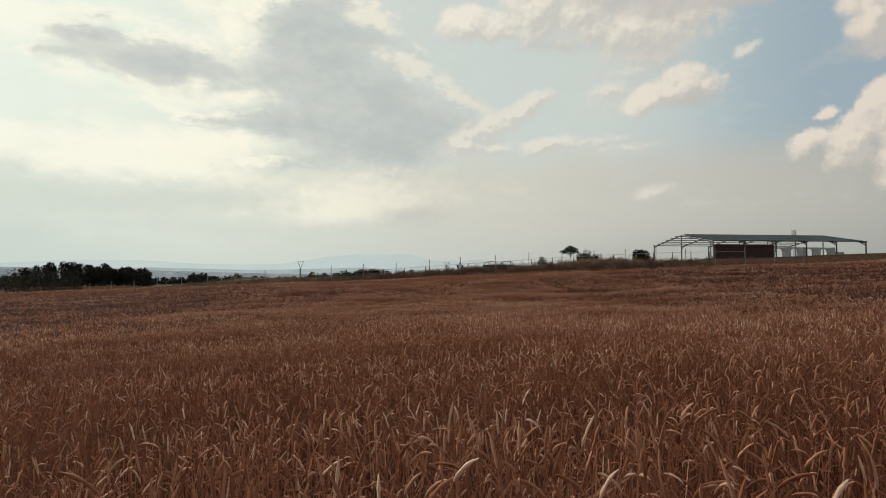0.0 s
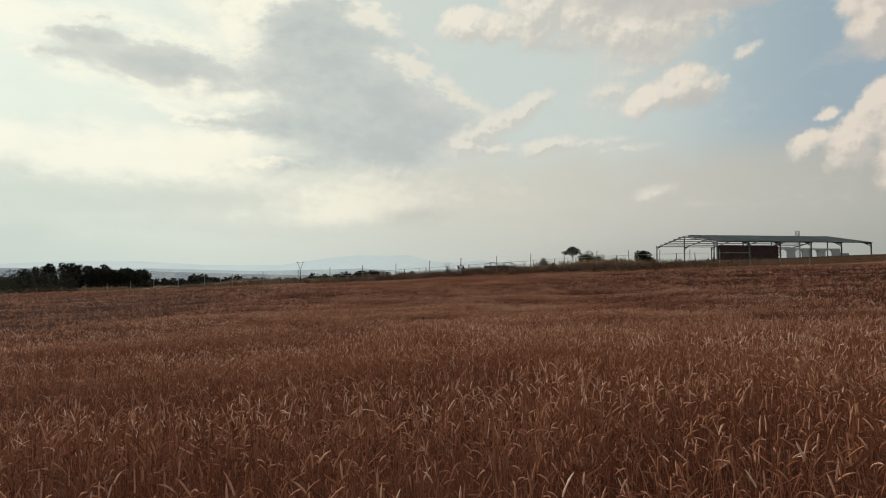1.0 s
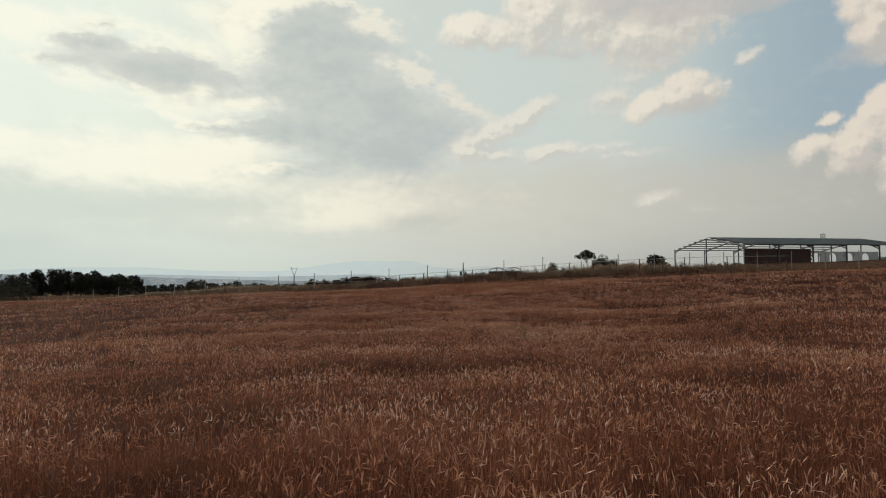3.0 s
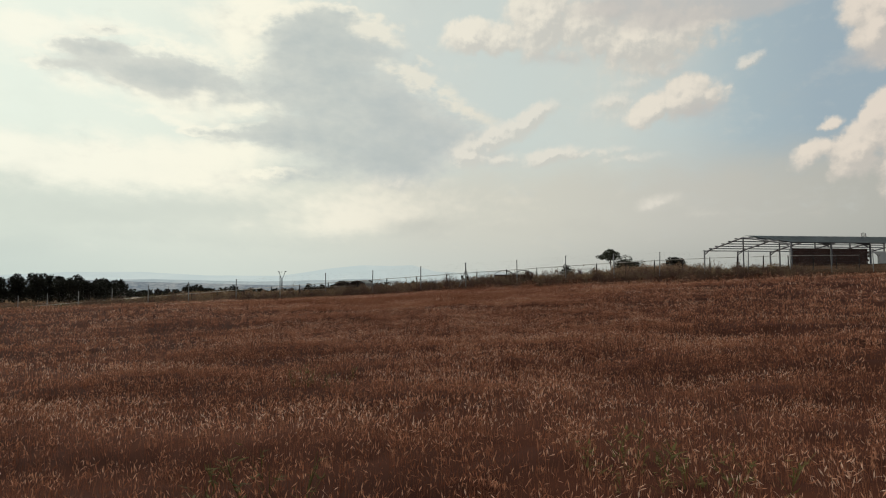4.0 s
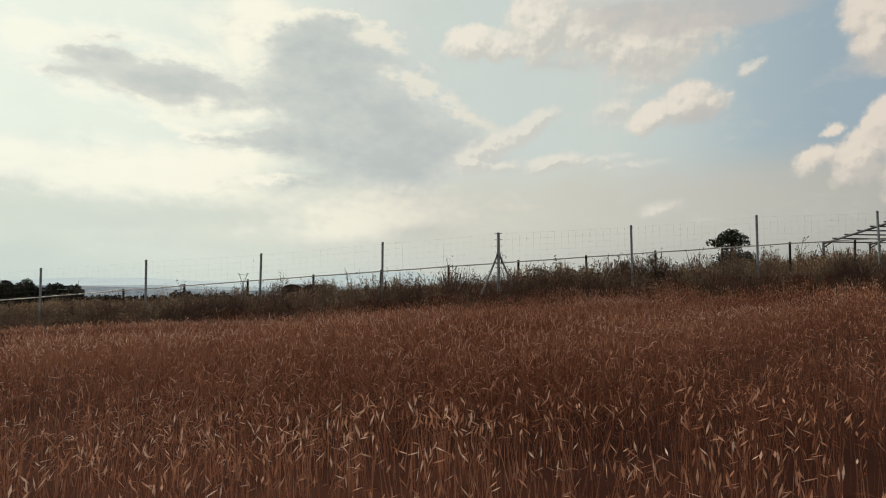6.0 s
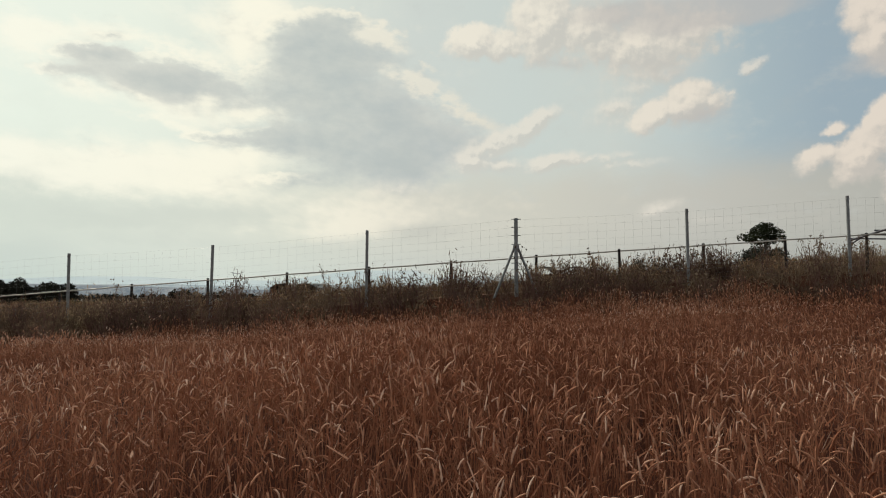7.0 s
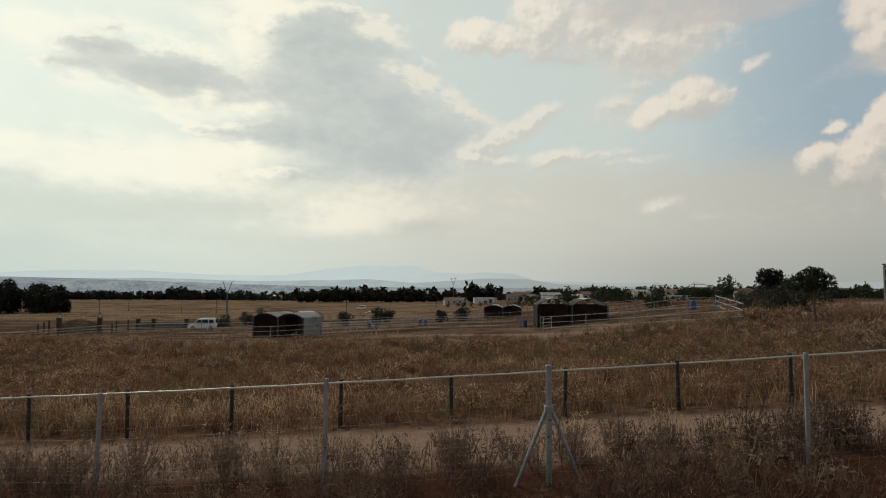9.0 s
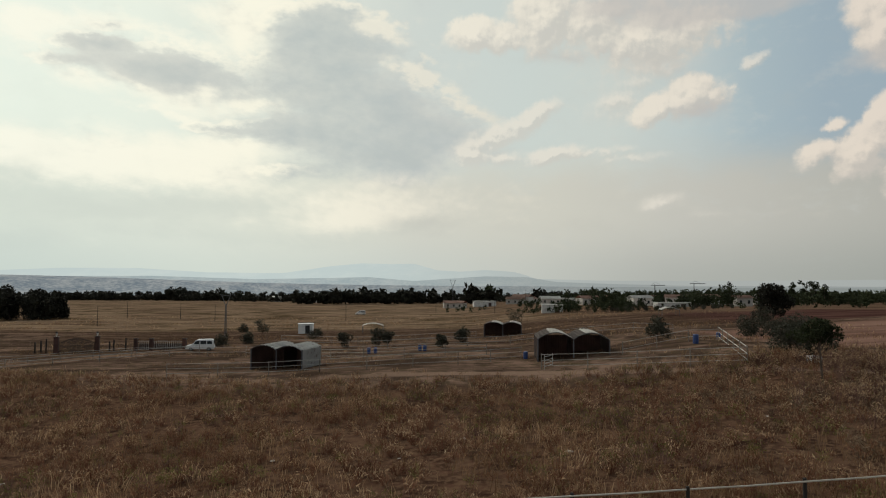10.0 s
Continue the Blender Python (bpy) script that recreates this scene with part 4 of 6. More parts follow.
    verge("meadow_grass", "tall dry oat grass in patches", meadow, GRASS, -42, 40, 103, 134.0, 4.6, (0.5, 1.35), 35,
          lambda x, y: np.clip(0.40 + 1.6 * drifts(x, y * 0.6, 4.5, 71), 0.12, 1))
    verge("meadow_weeds", "olive-green weeds in the dry meadow", leafy, GREEN_WEED, -55, 42, 103, 129.2, 0.8, (0.6, 1.2), 36,
          lambda x, y: patches(x, y, 0.4, 9) ** 2)
    verge("meadow_shrubs", "low olive-brown shrubs in the dry meadow", shrubs, GREEN_WEED, -55, 42, 103, 129.2, 0.22, (0.35, 1.2), 46,
          lambda x, y: patches(x, y, 0.3, 35))
    verge("meadow_scrub", "small dark brown scrub in the dry meadow", shrubs, WEED, -50, 42, 103, 129.2, 0.2, (0.3, 0.9), 47,
          lambda x, y: patches(x, y, 0.37, 41))
    verge("golden_scrub", "straw-coloured seeding grass clumps in the meadow", shrubs, GRASS, -42, 40, 104, 129.2, 0.35, (0.3, 0.85), 48,
          lambda x, y: np.clip(0.2 + 1.8 * drifts(x, y * 0.6, 4.5, 71), 0.02, 1))
    verge("meadow_brush", "dark brown brush in the dry meadow", leafy, WEED, -50, 45, 103, 129.2, 0.45, (0.5, 0.95), 37,
          lambda x, y: 0.2 + 0.6 * patches(x, y, 0.25, 12) + 0.5 * (x > 18))
    verge("paddock_grass", "short dry grass on trodden paddock earth", short, GRASS, -70, 60, 129, 215, 1.1, (0.6, 1.7), 38,
          lambda x, y: patches(x, y * 1.8, 0.13, 15) ** 2, follow=False)
    verge("slope_brush", "tall brown brush on the slope by the olive bushes", shrubs, WEED, 15, 34, 103, 129.2, 0.5, (0.8, 1.9), 41,
          lambda x, y: patches(x, y, 0.3, 19))
    verge("far_brush", "dark brush between the paddocks and the stubble", leafy, WEED, -100, 60, 180, 246, 0.3, (0.6, 1.5), 42,
          lambda x, y: patches(x, y * 2.5, 0.1, 23), follow=False)
    verge("stubble", "golden dry growth on the far field", short, GRASS, -150, 70, 240, 340, 0.3, (1.0, 2.4), 43,
          lambda x, y: patches(x, y * 2, 0.07, 27), follow=False)
    verge("paddock_weeds", "dark dry weeds in drifts between the paddocks", leafy, WEED, -70, 56, 129, 225, 0.42, (0.4, 0.95), 40,
          lambda x, y: patches(x, y * 3, 0.12, 17) ** 2, follow=False)
    verge("track_weeds", "small weeds on the dirt track", short, WEED, -40, 40, 96.4, 100.0, 1.2, (0.4, 0.9), 39)


all_weeds()


# ---- fences ----
def fence_top(x):
    return float(np.interp(x, [-60, -24, -19, -14.6, -10.1, -5.7, -1.2, 2.9, 7.6, 12.1, 16.6, 20.8, 25, 60], [-0.4, 1.85, 2.1, 2.35, 2.61, 2.8, 3.17, 3.5, 3.72, 4.09, 4.26, 4.43, 4.55, 5.15]))


FENCE_X = [-63.0, -59.0, -54.9, -50.8, -46.6, -42.4, -38.1, -33.7, -29.2, -24.4, -19.2, -14.65, -10.15, -5.71, -1.23, 2.9, 7.59, 12.07, 16.57, 20.9, 25.3, 29.7, 34.1, 38.5, 42.9, 47.3, 51.7]


def tall_fence():
    """Stock fence of steel posts and woven wire, with one braced straining post."""
    fence = thing("wire_fence", "tall woven-wire fence on grey steel posts, one braced", "fence")
    rng = np.random.default_rng(5)
    tops = []
    bm = bmesh.new()
    box(bm, 0.075, 0.055, 2.25, bevel=0.008)
    for z in np.arange(0.35, 2.2, 0.3):
        box(bm, 0.085, 0.012, 0.015, Matrix.Translation((0, -0.032, z)))
    shared = None
    for x in FENCE_X:
        y, z = float(fence_y(np.array(x))), fence_top(x)
        lean = pose(x, y, z - 2.2, rng.normal(0, 0.6), rng.normal(0, 0.6), rng.normal(0, 4))
        tops.append(Vector((x, y, z)))
        if abs(x - 2.9) < 0.01:
            b = bmesh.new()
            box(b, 0.10, 0.10, 2.22, bevel=0.01)
            post = part("straining_post", b, STEEL, fence, "braced galvanised straining post with wire pegs")
            post.matrix_basis = pose(x, y, z - 2.2)
            for n, h in enumerate((2.19, 1.97, 1.74, 1.5, 1.16, 0.98, 0.8, 0.62, 0.46)):
                b = bmesh.new()
                tube(b, [(-0.13, -0.01, h), (0.13, -0.01, h)], 0.011, 6)
                part("peg", b, STEEL, post)
            for side in (-1, 1):
                b = bmesh.new()
                tube(b, [(side * 0.03, 0, 1.45), (side * 0.62, 0, 0.0)], 0.035, 8)
                part("brace", b, STEEL, post)
            b = bmesh.new()
            box(b, 0.16, 0.13, 0.12, Matrix.Translation((0, 0, 1.36)), 0.01)
            part("collar", b, STEEL, post)
            continue
        if shared is None:
            ob = part("post", bm, STEEL, fence)
            shared = ob.data
        else:
            ob = new("post", shared)
            ob.parent = fence
        ob.matrix_basis = lean
    # woven wire: level wires closer together near the ground, and uprights every 0.25 m
    bm = bmesh.new()
    levels = [-0.03, -0.24, -0.45, -0.65, -0.84, -1.02, -1.19, -1.35, -1.50, -1.64, -1.77, -1.9]
    for a, b in zip(tops, tops[1:]):
        for h in levels:
            off = Vector((0, -0.035, h))
            mid = (a + b) / 2 + off + Vector((0, 0, -0.012))
            tube(bm, [a + off, mid, b + off], 0.0012, 3, False)
        count = round((b - a).length / 0.25)
        for n in range(1, count):
            p = a.lerp(b, n / count) + Vector((0, -0.035, 0))
            tube(bm, [p + Vector((0, 0, levels[-1])), p + Vector((0, 0, levels[0]))], 0.0010, 3, False)
    part("woven_wire", bm, WIRE, fence, "thin grey woven wire")


tall_fence()


def rail_y(x):
    return 100.5 + 0.004 * (x - 6.0) ** 2


def post_fence():
    """Dark posts with one pale rail along the top."""
    fence = thing("post_and_rail_fence", "low fence of dark posts with one pale top rail", "fence")
    rng = np.random.default_rng(6)
    shared, line = None, []
    for n in range(-16, 16):
        x = 1.14 + 3.01 * n
        y = rail_y(x)
        z = 2.53 + 0.0665 * x - 0.0016 * max(0.0, -12 - x) * 2
        if x > 14:
            z -= 0.0009 * (x - 14) ** 2
        line.append(Vector((x, y - 0.05, z - 0.06)))
        if shared is None:
            bm = bmesh.new()
            tube(bm, [(0, 0, -0.25), (0, 0, 0.7), (0.004, 0, 1.37), (0.004, 0, 1.385)], [0.056, 0.053, 0.05, 0.035], 8)
            ob = part("post", bm, DARK_POST, fence)
            shared = ob.data
        else:
            ob = new("post", shared)
            ob.parent = fence
        ob.matrix_basis = pose(x, y, z - 1.37, rng.normal(0, 1.2), rng.normal(0, 1.2), rng.uniform(0, 360))
    for a, b in zip(line, line[1:]):
        bm = bmesh.new()
        tube(bm, [a, (a + b) / 2 + Vector((0, 0, -0.012)), b], 0.024, 8)
        part("rail", bm, PALE_PIPE, fence)


post_fence()


# ---- materials of the yard ----
ROOF_SHEET = surface("corrugated_roof", (0.40, 0.39, 0.37), (0.66, 0.64, 0.60), 12, 0.8, 0.55, 0.3, 0.15, spots=(0.20, 0.13, 0.09))
DARK_ROOF_SHEET = surface("dark_roof_sheet", (0.045, 0.032, 0.028), (0.11, 0.075, 0.06), 12, 0.8, 0.8, 0.1, 0.2)
WALL_SHEET = surface("corrugated_wall", (0.40, 0.39, 0.37), (0.58, 0.56, 0.53), 12, 0.8, 0.6, 0.2, 0.15, spots=(0.17, 0.12, 0.09))
DARK_SHEET = surface("dark_sheet", (0.04, 0.026, 0.023), (0.10, 0.062, 0.052), 10, 0.9, 0.7, 0.1, 0.2)
SHED_ROOF = surface("shed_roof", (0.055, 0.065, 0.065), (0.11, 0.125, 0.12), 6, 0.4, 0.5, 0.4, 0.1)
FRAME_STEEL = surface("painted_steel", (0.09, 0.09, 0.10), (0.17, 0.17, 0.18), 12, 1.0, 0.6, 0.4, 0.1)
BRICK = surface("brick", (0.045, 0.022, 0.018), (0.095, 0.046, 0.035), 25, 1.2, 0.9, bump=0.5, vary=0.25)
MORTAR = surface("mortar", (0.05, 0.035, 0.03), (0.09, 0.065, 0.055), 40, 2, 0.95)
PLASTER = surface("pale_plaster", (0.52, 0.51, 0.49), (0.66, 0.65, 0.62), 8, 0.6, 0.9, bump=0.2, spots=(0.28, 0.26, 0.24))
WHITE_PAINT = surface("white_paint", (0.62, 0.62, 0.60), (0.78, 0.78, 0.76), 15, 1.0, 0.5, bump=0.1)
CAR_WHITE = surface("car_paint", (0.66, 0.67, 0.67), (0.74, 0.75, 0.75), 30, 1.0, 0.25, bump=0.02)
GLASS_DARK = surface("dark_glass", (0.02, 0.024, 0.026), (0.035, 0.04, 0.042), 5, 1, 0.25, bump=0.0)
RUBBER = surface("rubber", (0.012, 0.012, 0.012), (0.03, 0.03, 0.03), 60, 4, 0.85)
IRON = surface("black_iron", (0.012, 0.011, 0.011), (0.035, 0.03, 0.028), 30, 3, 0.6, 0.4, 0.2)
BLUE_PLASTIC = surface("blue_plastic", (0.02, 0.045, 0.16), (0.03, 0.07, 0.22), 10, 2, 0.45, bump=0.05)
PALE_RAIL = surface("pale_rail", (0.34, 0.32, 0.29), (0.52, 0.49, 0.45), 15, 1, 0.6, 0.2, 0.1)
WORN_POST = surface("worn_post", (0.15, 0.13, 0.11), (0.30, 0.27, 0.23), 15, 1, 0.8, 0.1, 0.2)
LAMP_GLASS = surface("frosted_lamp_glass", (0.62, 0.60, 0.56), (0.72, 0.70, 0.66), 10, 2, 0.3, bump=0.0)
TILE = surface("roof_tile", (0.16, 0.09, 0.065), (0.27, 0.16, 0.12), 8, 0.5, 0.9, bump=0.4, vary=0.3)
HOUSE_WALL = surface("house_wall", (0.40, 0.37, 0.33), (0.58, 0.54, 0.49), 3, 0.3, 0.9, vary=0.35)
STONE_PALE = surface("pale_stone", (0.34, 0.31, 0.27), (0.50, 0.46, 0.40), 14, 1.5, 0.95, bump=0.6)


def floor_z(x, y):
    return float(ground(np.array(x), np.array(y)))


def at(x, y, turn=0.0, sink=0.0):
    return pose(x, y, floor_z(x, y) - sink, 0, 0, turn)


# ---- trees and bushes ----
def leaf_cloud(rng, lobes, count, size, squash=1.0):
    """Leaf blades set round several uneven lobes (centre, radius)."""
    weights = np.array([r ** 2 for _, r in lobes])
    pick = rng.choice(len(lobes), count, p=weights / weights.sum())
    centres, radii = np.array([c for c, _ in lobes])[pick], np.array([r for _, r in lobes])[pick]
    way = rng.normal(0, 1, (count, 3))
    way /= np.linalg.norm(way, axis=1)[:, None]
    spots = centres + way * (radii * rng.uniform(0.45, 1.08, count) ** 0.6)[:, None] * np.array([1, 1, squash])
    u = rng.normal(0, 1, (count, 3))
    u /= np.linalg.norm(u, axis=1)[:, None]
    w = np.cross(u, rng.normal(0, 1, (count, 3)))
    w /= np.linalg.norm(w, axis=1)[:, None]
    s = (size * rng.uniform(0.6, 1.4, count))[:, None]
    v = np.stack([spots - u * s, spots - w * s * 0.45, spots + u * s, spots + w * s * 0.45], 1).reshape(-1, 3)
    b = np.arange(count)[:, None] * 4
    return v, np.concatenate([b + [0, 1, 2], b + [0, 2, 3]])


def make_tree(name, label, category, x, y, tall, wide, bare, leaf, count, material, seed, lobes=9, group="", squash=0.8, trunk=None, lump=1.0, shape=None):
    """A tree or bush: tapered trunk with limbs, and an uneven crown of leaves. bare: height of clear trunk."""
    rng = np.random.default_rng(seed)
    tree = thing(name, label, category, at(x, y, 0 if shape else rng.uniform(0, 360), 0.05), group)
    mid, half = (bare + tall) / 2, (tall - bare) / 2
    balls = []
    for n in range(lobes):
        a, r = rng.uniform(0, math.tau), math.sqrt(rng.random()) * wide * 0.34
        z = mid + rng.uniform(-0.8, 0.72) * half
        balls.append(((math.cos(a) * r, math.sin(a) * r, z), wide * rng.uniform(0.15, 0.27) * lump))
    balls.append(((0, 0, mid), wide * 0.28 * lump))
    if shape:
        balls = [((dx, dy, tall + dz), ball) for dx, dy, dz, ball in shape]
    bm = bmesh.new()
    r0 = trunk or max(0.05, tall * 0.022)
    bend = rng.normal(0, 0.05 * tall, 2)
    top = (bend[0], bend[1], bare + half * 0.7)
    tube(bm, [(0, 0, 0), (bend[0] * 0.3, bend[1] * 0.3, bare * 0.5 + 0.05), (bend[0] * 0.7, bend[1] * 0.7, bare + 0.1), top], [r0 * 1.25, r0, r0 * 0.8, r0 * 0.35], 7)
    for (c, r) in balls[:6]:
        root = Vector((bend[0] * 0.6, bend[1] * 0.6, bare * rng.uniform(0.75, 1.0) + 0.05))
        end = Vector(c)
        tube(bm, [root, root.lerp(end, 0.5) + Vector((0, 0, 0.06 * tall)), end], [r0 * 0.5, r0 * 0.32, r0 * 0.12], 5)
    part("trunk", bm, BARK, tree)
    v, t = leaf_cloud(rng, balls, count, leaf, squash)
    v[:, 2] = np.maximum(v[:, 2], 0.02)
    crown = new("crown", mesh_of("crown", v, t, [material]))
    crown.parent = tree
    return tree


make_tree("fig_tree", "small dark broad-crowned tree on a thin trunk", "tree", 23.2, 122.9, 3.9, 4.1, 2.2, 0.08, 3400, LEAF_DARK, 103, 26, squash=0.85, trunk=0.06,
          shape=[(-0.39, 0, -0.55, 0.6), (0.28, 0.3, -0.63, 0.52), (0.84, -0.1, -0.78, 0.4), (-0.11, -0.4, -0.33, 0.42), (-1.06, 0.2, -0.93, 0.46), (-1.79, 0, -1, 0.32), (-1.34, -0.3, -1.15, 0.35), (-0.45, 0.1, -1.11, 0.5),
                 (0.34, 0.2, -1.15, 0.42), (1.06, 0, -1.11, 0.29), (-0.34, 0, -0.15, 0.25), (0.11, 0.1, -0.22, 0.22), (-0.84, 0, -0.52, 0.34), (0.62, 0, -0.44, 0.25), (0.56, 0.6, -0.89, 0.42), (-0.67, -0.7, -0.81, 0.42)])
for n, (x, y, tall, wide, seed) in enumerate([(37.0, 162.6, 2.4, 4.0, 1), (37.6, 156.7, 2.2, 3.6, 2), (45.0, 177.0, 2.5, 4.6, 3), (28.2, 136.1, 2.7, 3.4, 4), (27.2, 130.5, 2.3, 3.2, 5), (31.5, 141.5, 2.4, 3.4, 6)]):
    make_tree("olive_bush", "grey-green olive bush in dry grass", "bush", x, y, tall, wide, 0.1, 0.11, 2400, LEAF_OLIVE, 110 + seed, 14, "olive bushes by the paddock", 0.9)
for x, y, tall, wide, seed in [(-13.7, 176.3, 2.2, 1.8, 1), (-8.9, 175.9, 2.3, 2.0, 2), (-7.3, 173.1, 1.9, 1.7, 3), (0.2, 163.7, 1.8, 1.4, 4), (2.6, 172.9, 2.0, 2.0, 5), (22.2, 150.5, 2.4, 2.0, 6),
                               (17.3, 246.0, 3.2, 4.3, 7), (-40.7, 230.5, 2.6, 3.2, 8), (-33.6, 183.9, 1.7, 2.2, 9), (-31.3, 188.5, 1.5, 2.0, 10), (-46.2, 234.9, 2.0, 2.6, 11), (-23.5, 204.0, 1.5, 2.4, 12), (15.6, 156.2, 1.3, 1.9, 13)]:
    make_tree("small_tree", "small rounded grey-green tree in the paddock", "tree", x, y, tall * 1.05, wide * 1.25, 0.25, 0.12, 1300, LEAF_OLIVE, 130 + seed, 11, "small trees in the paddock", 0.95)
make_tree("dark_tree", "large dense dark-green tree behind the paddock", "tree", 60.2, 204.0, 7.2, 6.4, 0.1, 0.26, 3600, LEAF_PINE, 150, 18)
for x, y, tall, wide, seed in [(87.8, 289.5, 6.6, 7.2, 1), (87.7, 306.4, 4.3, 6.4, 2), (131.8, 335.4, 10.2, 3.4, 3), (135.9, 335.9, 10.6, 4.0, 4), (143.2, 341.9, 9.6, 5.0, 5), (149.1, 344.5, 9.0, 3.6, 6), (192.9, 411.9, 7.2, 4.4, 7),
                               (198.7, 411.4, 6.2, 5.4, 8), (313.4, 582.0, 7.0, 7.5, 9), (401.7, 702.0, 9.4, 10.5, 10), (87.0, 379.0, 6.0, 5.6, 11), (91.9, 363.0, 5.6, 5.0, 12), (89.4, 332.5, 4.6, 6.2, 13), (69.2, 361.0, 5.4, 3.4, 14),
                               (102.3, 309.4, 4.4, 4.0, 15), (112.0, 304.0, 4.0, 7.0, 16), (122.0, 318.0, 4.2, 7.0, 17), (158.0, 352.0, 4.4, 7.0, 18), (176.0, 380.0, 4.6, 8.0, 19), (82.0, 300.0, 3.2, 6.0, 20)]:
    make_tree("garden_tree", "dense dark-green garden tree", "tree", x, y, tall, wide, 0.05, 0.34, 900, LEAF_DARK, 160 + seed, 14, "trees behind the paddock", 1.0)
make_tree("cypress", "slim dark cypress behind the paddock", "tree", 89.5, 292, 8.2, 2.0, 0.4, 0.26, 700, LEAF_PINE, 190, 8, squash=3.0)
for n in range(26):
    make_tree("orchard_tree", "small round olive tree in an orchard row", "tree", 46.0 + 2.6 * (n % 13) + 0.5 * math.sin(n * 2.1), 262.0 + 6.0 * (n // 13) + 0.8 * math.sin(n * 1.3), 1.5, 1.6, 0.3, 0.2, 110, LEAF_OLIVE, 230 + n, 5, "orchard rows", 1.0)
for x, y, seed in [(-66.8, 113.5, 1), (-61.5, 110.8, 2), (-71.5, 117.0, 3), (-57.5, 109.5, 4)]:
    make_tree("hedge_bush", "brown-green bush on the field edge", "bush", x, y, 3.5 + 0.7 * (seed % 3), 5.0, 0.3, 0.14, 1300, LEAF_OLIVE, 180 + seed, 11, "bushes on the field edge", 0.9)
pines = [(-151, 326, 8.3), (-151, 322, 9.2), (-156, 316, 8.6), (-161, 324, 9.6), (-166, 318, 9.0), (-171, 325, 10.2), (-176, 317, 10.6), (-181, 324, 11.0), (-186, 319, 11.2), (-191, 326, 11.3), (-196, 318, 10.8),
         (-201, 325, 10.0), (-206, 319, 9.4), (-158, 338, 9.0), (-159, 334, 10.0), (-170, 335, 10.6), (-182, 336, 11.2), (-194, 336, 11.0), (-212, 326, 8.6), (-219, 330, 8.8), (-153, 313, 8.0), (-163, 314, 8.8), (-173, 313, 9.4), (-189, 314, 10.0), (-199, 314, 9.6), (-178, 328, 11.6), (-165, 330, 10.8), (-153, 306, 8.0), (-151, 310, 8.4), (-156, 309, 8.8), (-160, 311, 9.0), (-156, 332, 9.2)]
pines += [(-146, 320, 8.6), (-143, 326, 8.2), (-147, 331, 9.0), (-141, 316, 7.6), (-145, 311, 8.0)]
for n, (x, y, tall) in enumerate(pines):
    tall *= float(np.interp(x, [-220, -205, -197, -190, -182, -172, -160, -150, -141], [0.40, 0.55, 0.80, 1.0, 1.06, 1.05, 1.02, 1.0, 0.98]))
    make_tree("pine", "tall dark pine in a dense grove", "tree", x, y, tall * 1.14, 6.4, 0.2, 0.5, 1500, LEAF_PINE, 200 + n, 20, "pine grove", 1.25)


def far_wood(name, label, rows, material, seed, leaf=0.75, each=70):
    """A distant belt of trees: rows are x, y, spread along x, spread in depth, count, height."""
    rng = np.random.default_rng(seed)
    vs, ts, base = [], [], 0
    for x, y, sx, sy, count, tall in rows:
        for _ in range(count):
            px, py = x + rng.uniform(-sx, sx), y + rng.uniform(-sy, sy)
            h = tall * rng.uniform(0.55, 1.15)
            wide, z = h * rng.uniform(0.45, 1.0), floor_z(px, py)
            balls = [((px + rng.normal(0, wide * 0.28), py + rng.normal(0, wide * 0.2), z + h * rng.uniform(0.3, 0.8)), h * rng.uniform(0.16, 0.3)) for _ in range(5)]
            balls.append(((px, py, z + h * 0.35), h * 0.33))
            v, t = leaf_cloud(rng, balls, each, leaf * h / 7.0, 0.9)
            vs.append(v)
            ts.append(t + base)
            base += len(v)
    ob = new(name, mesh_of(name, np.concatenate(vs), np.concatenate(ts), [material]))
    tagged(ob, label, "trees", kind="stuff")


far_wood("far_trees", "dark belt of trees beyond the stubble field",
         [(-400, 745, 110, 20, 90, 9), (-300, 745, 90, 20, 90, 9), (-200, 735, 70, 20, 70, 9), (-255, 740, 26, 8, 20, 13), (-440, 740, 120, 12, 120, 6), (-250, 738, 150, 12, 170, 6), (-120, 640, 60, 15, 60, 6), (-20, 600, 60, 12, 60, 6), (60, 590, 60, 15, 50, 6), (-125, 700, 40, 20, 40, 9), (-92, 552, 16, 10, 34, 10.5), (-58, 560, 22, 10, 36, 10), (-20, 565, 24, 10, 40, 10),
          (-40, 562, 16, 8, 16, 12), (22, 532, 8, 6, 14, 12), (60, 512, 8, 6, 10, 9), (70, 490, 12, 8, 14, 7), (60, 720, 60, 20, 50, 8)], LEAF_PINE, 301, 1.2, 64)
far_wood("town_trees", "scattered trees among far houses",
         [(30, 640, 9, 6, 9, 14), (90, 700, 60, 60, 40, 8), (170, 640, 60, 70, 50, 8), (190, 480, 60, 40, 50, 7), (120, 500, 40, 30, 26, 6), (60, 560, 40, 30, 22, 5), (230, 560, 80, 70, 60, 9), (150, 360, 50, 25, 34, 6),
          (105, 330, 30, 20, 18, 5), (320, 600, 90, 80, 50, 9), (210, 360, 50, 40, 36, 6.5), (120, 270, 25, 12, 14, 4.5), (48, 300, 26, 18, 40, 2.4), (62, 262, 22, 8, 22, 2.2), (70, 330, 40, 20, 40, 3.2), (30, 380, 30, 25, 24, 3.0), (200, 620, 130, 60, 90, 8), (120, 430, 60, 30, 40, 4.5), (85, 400, 50, 30, 40, 4.0), (260, 420, 50, 40, 30, 7), (44, 286, 12, 8, 34, 3.6), (110, 440, 50, 40, 60, 7), (90, 372, 26, 14, 26, 5.5), (160, 520, 70, 40, 60, 9)], LEAF_DARK, 302, 0.95, 60)


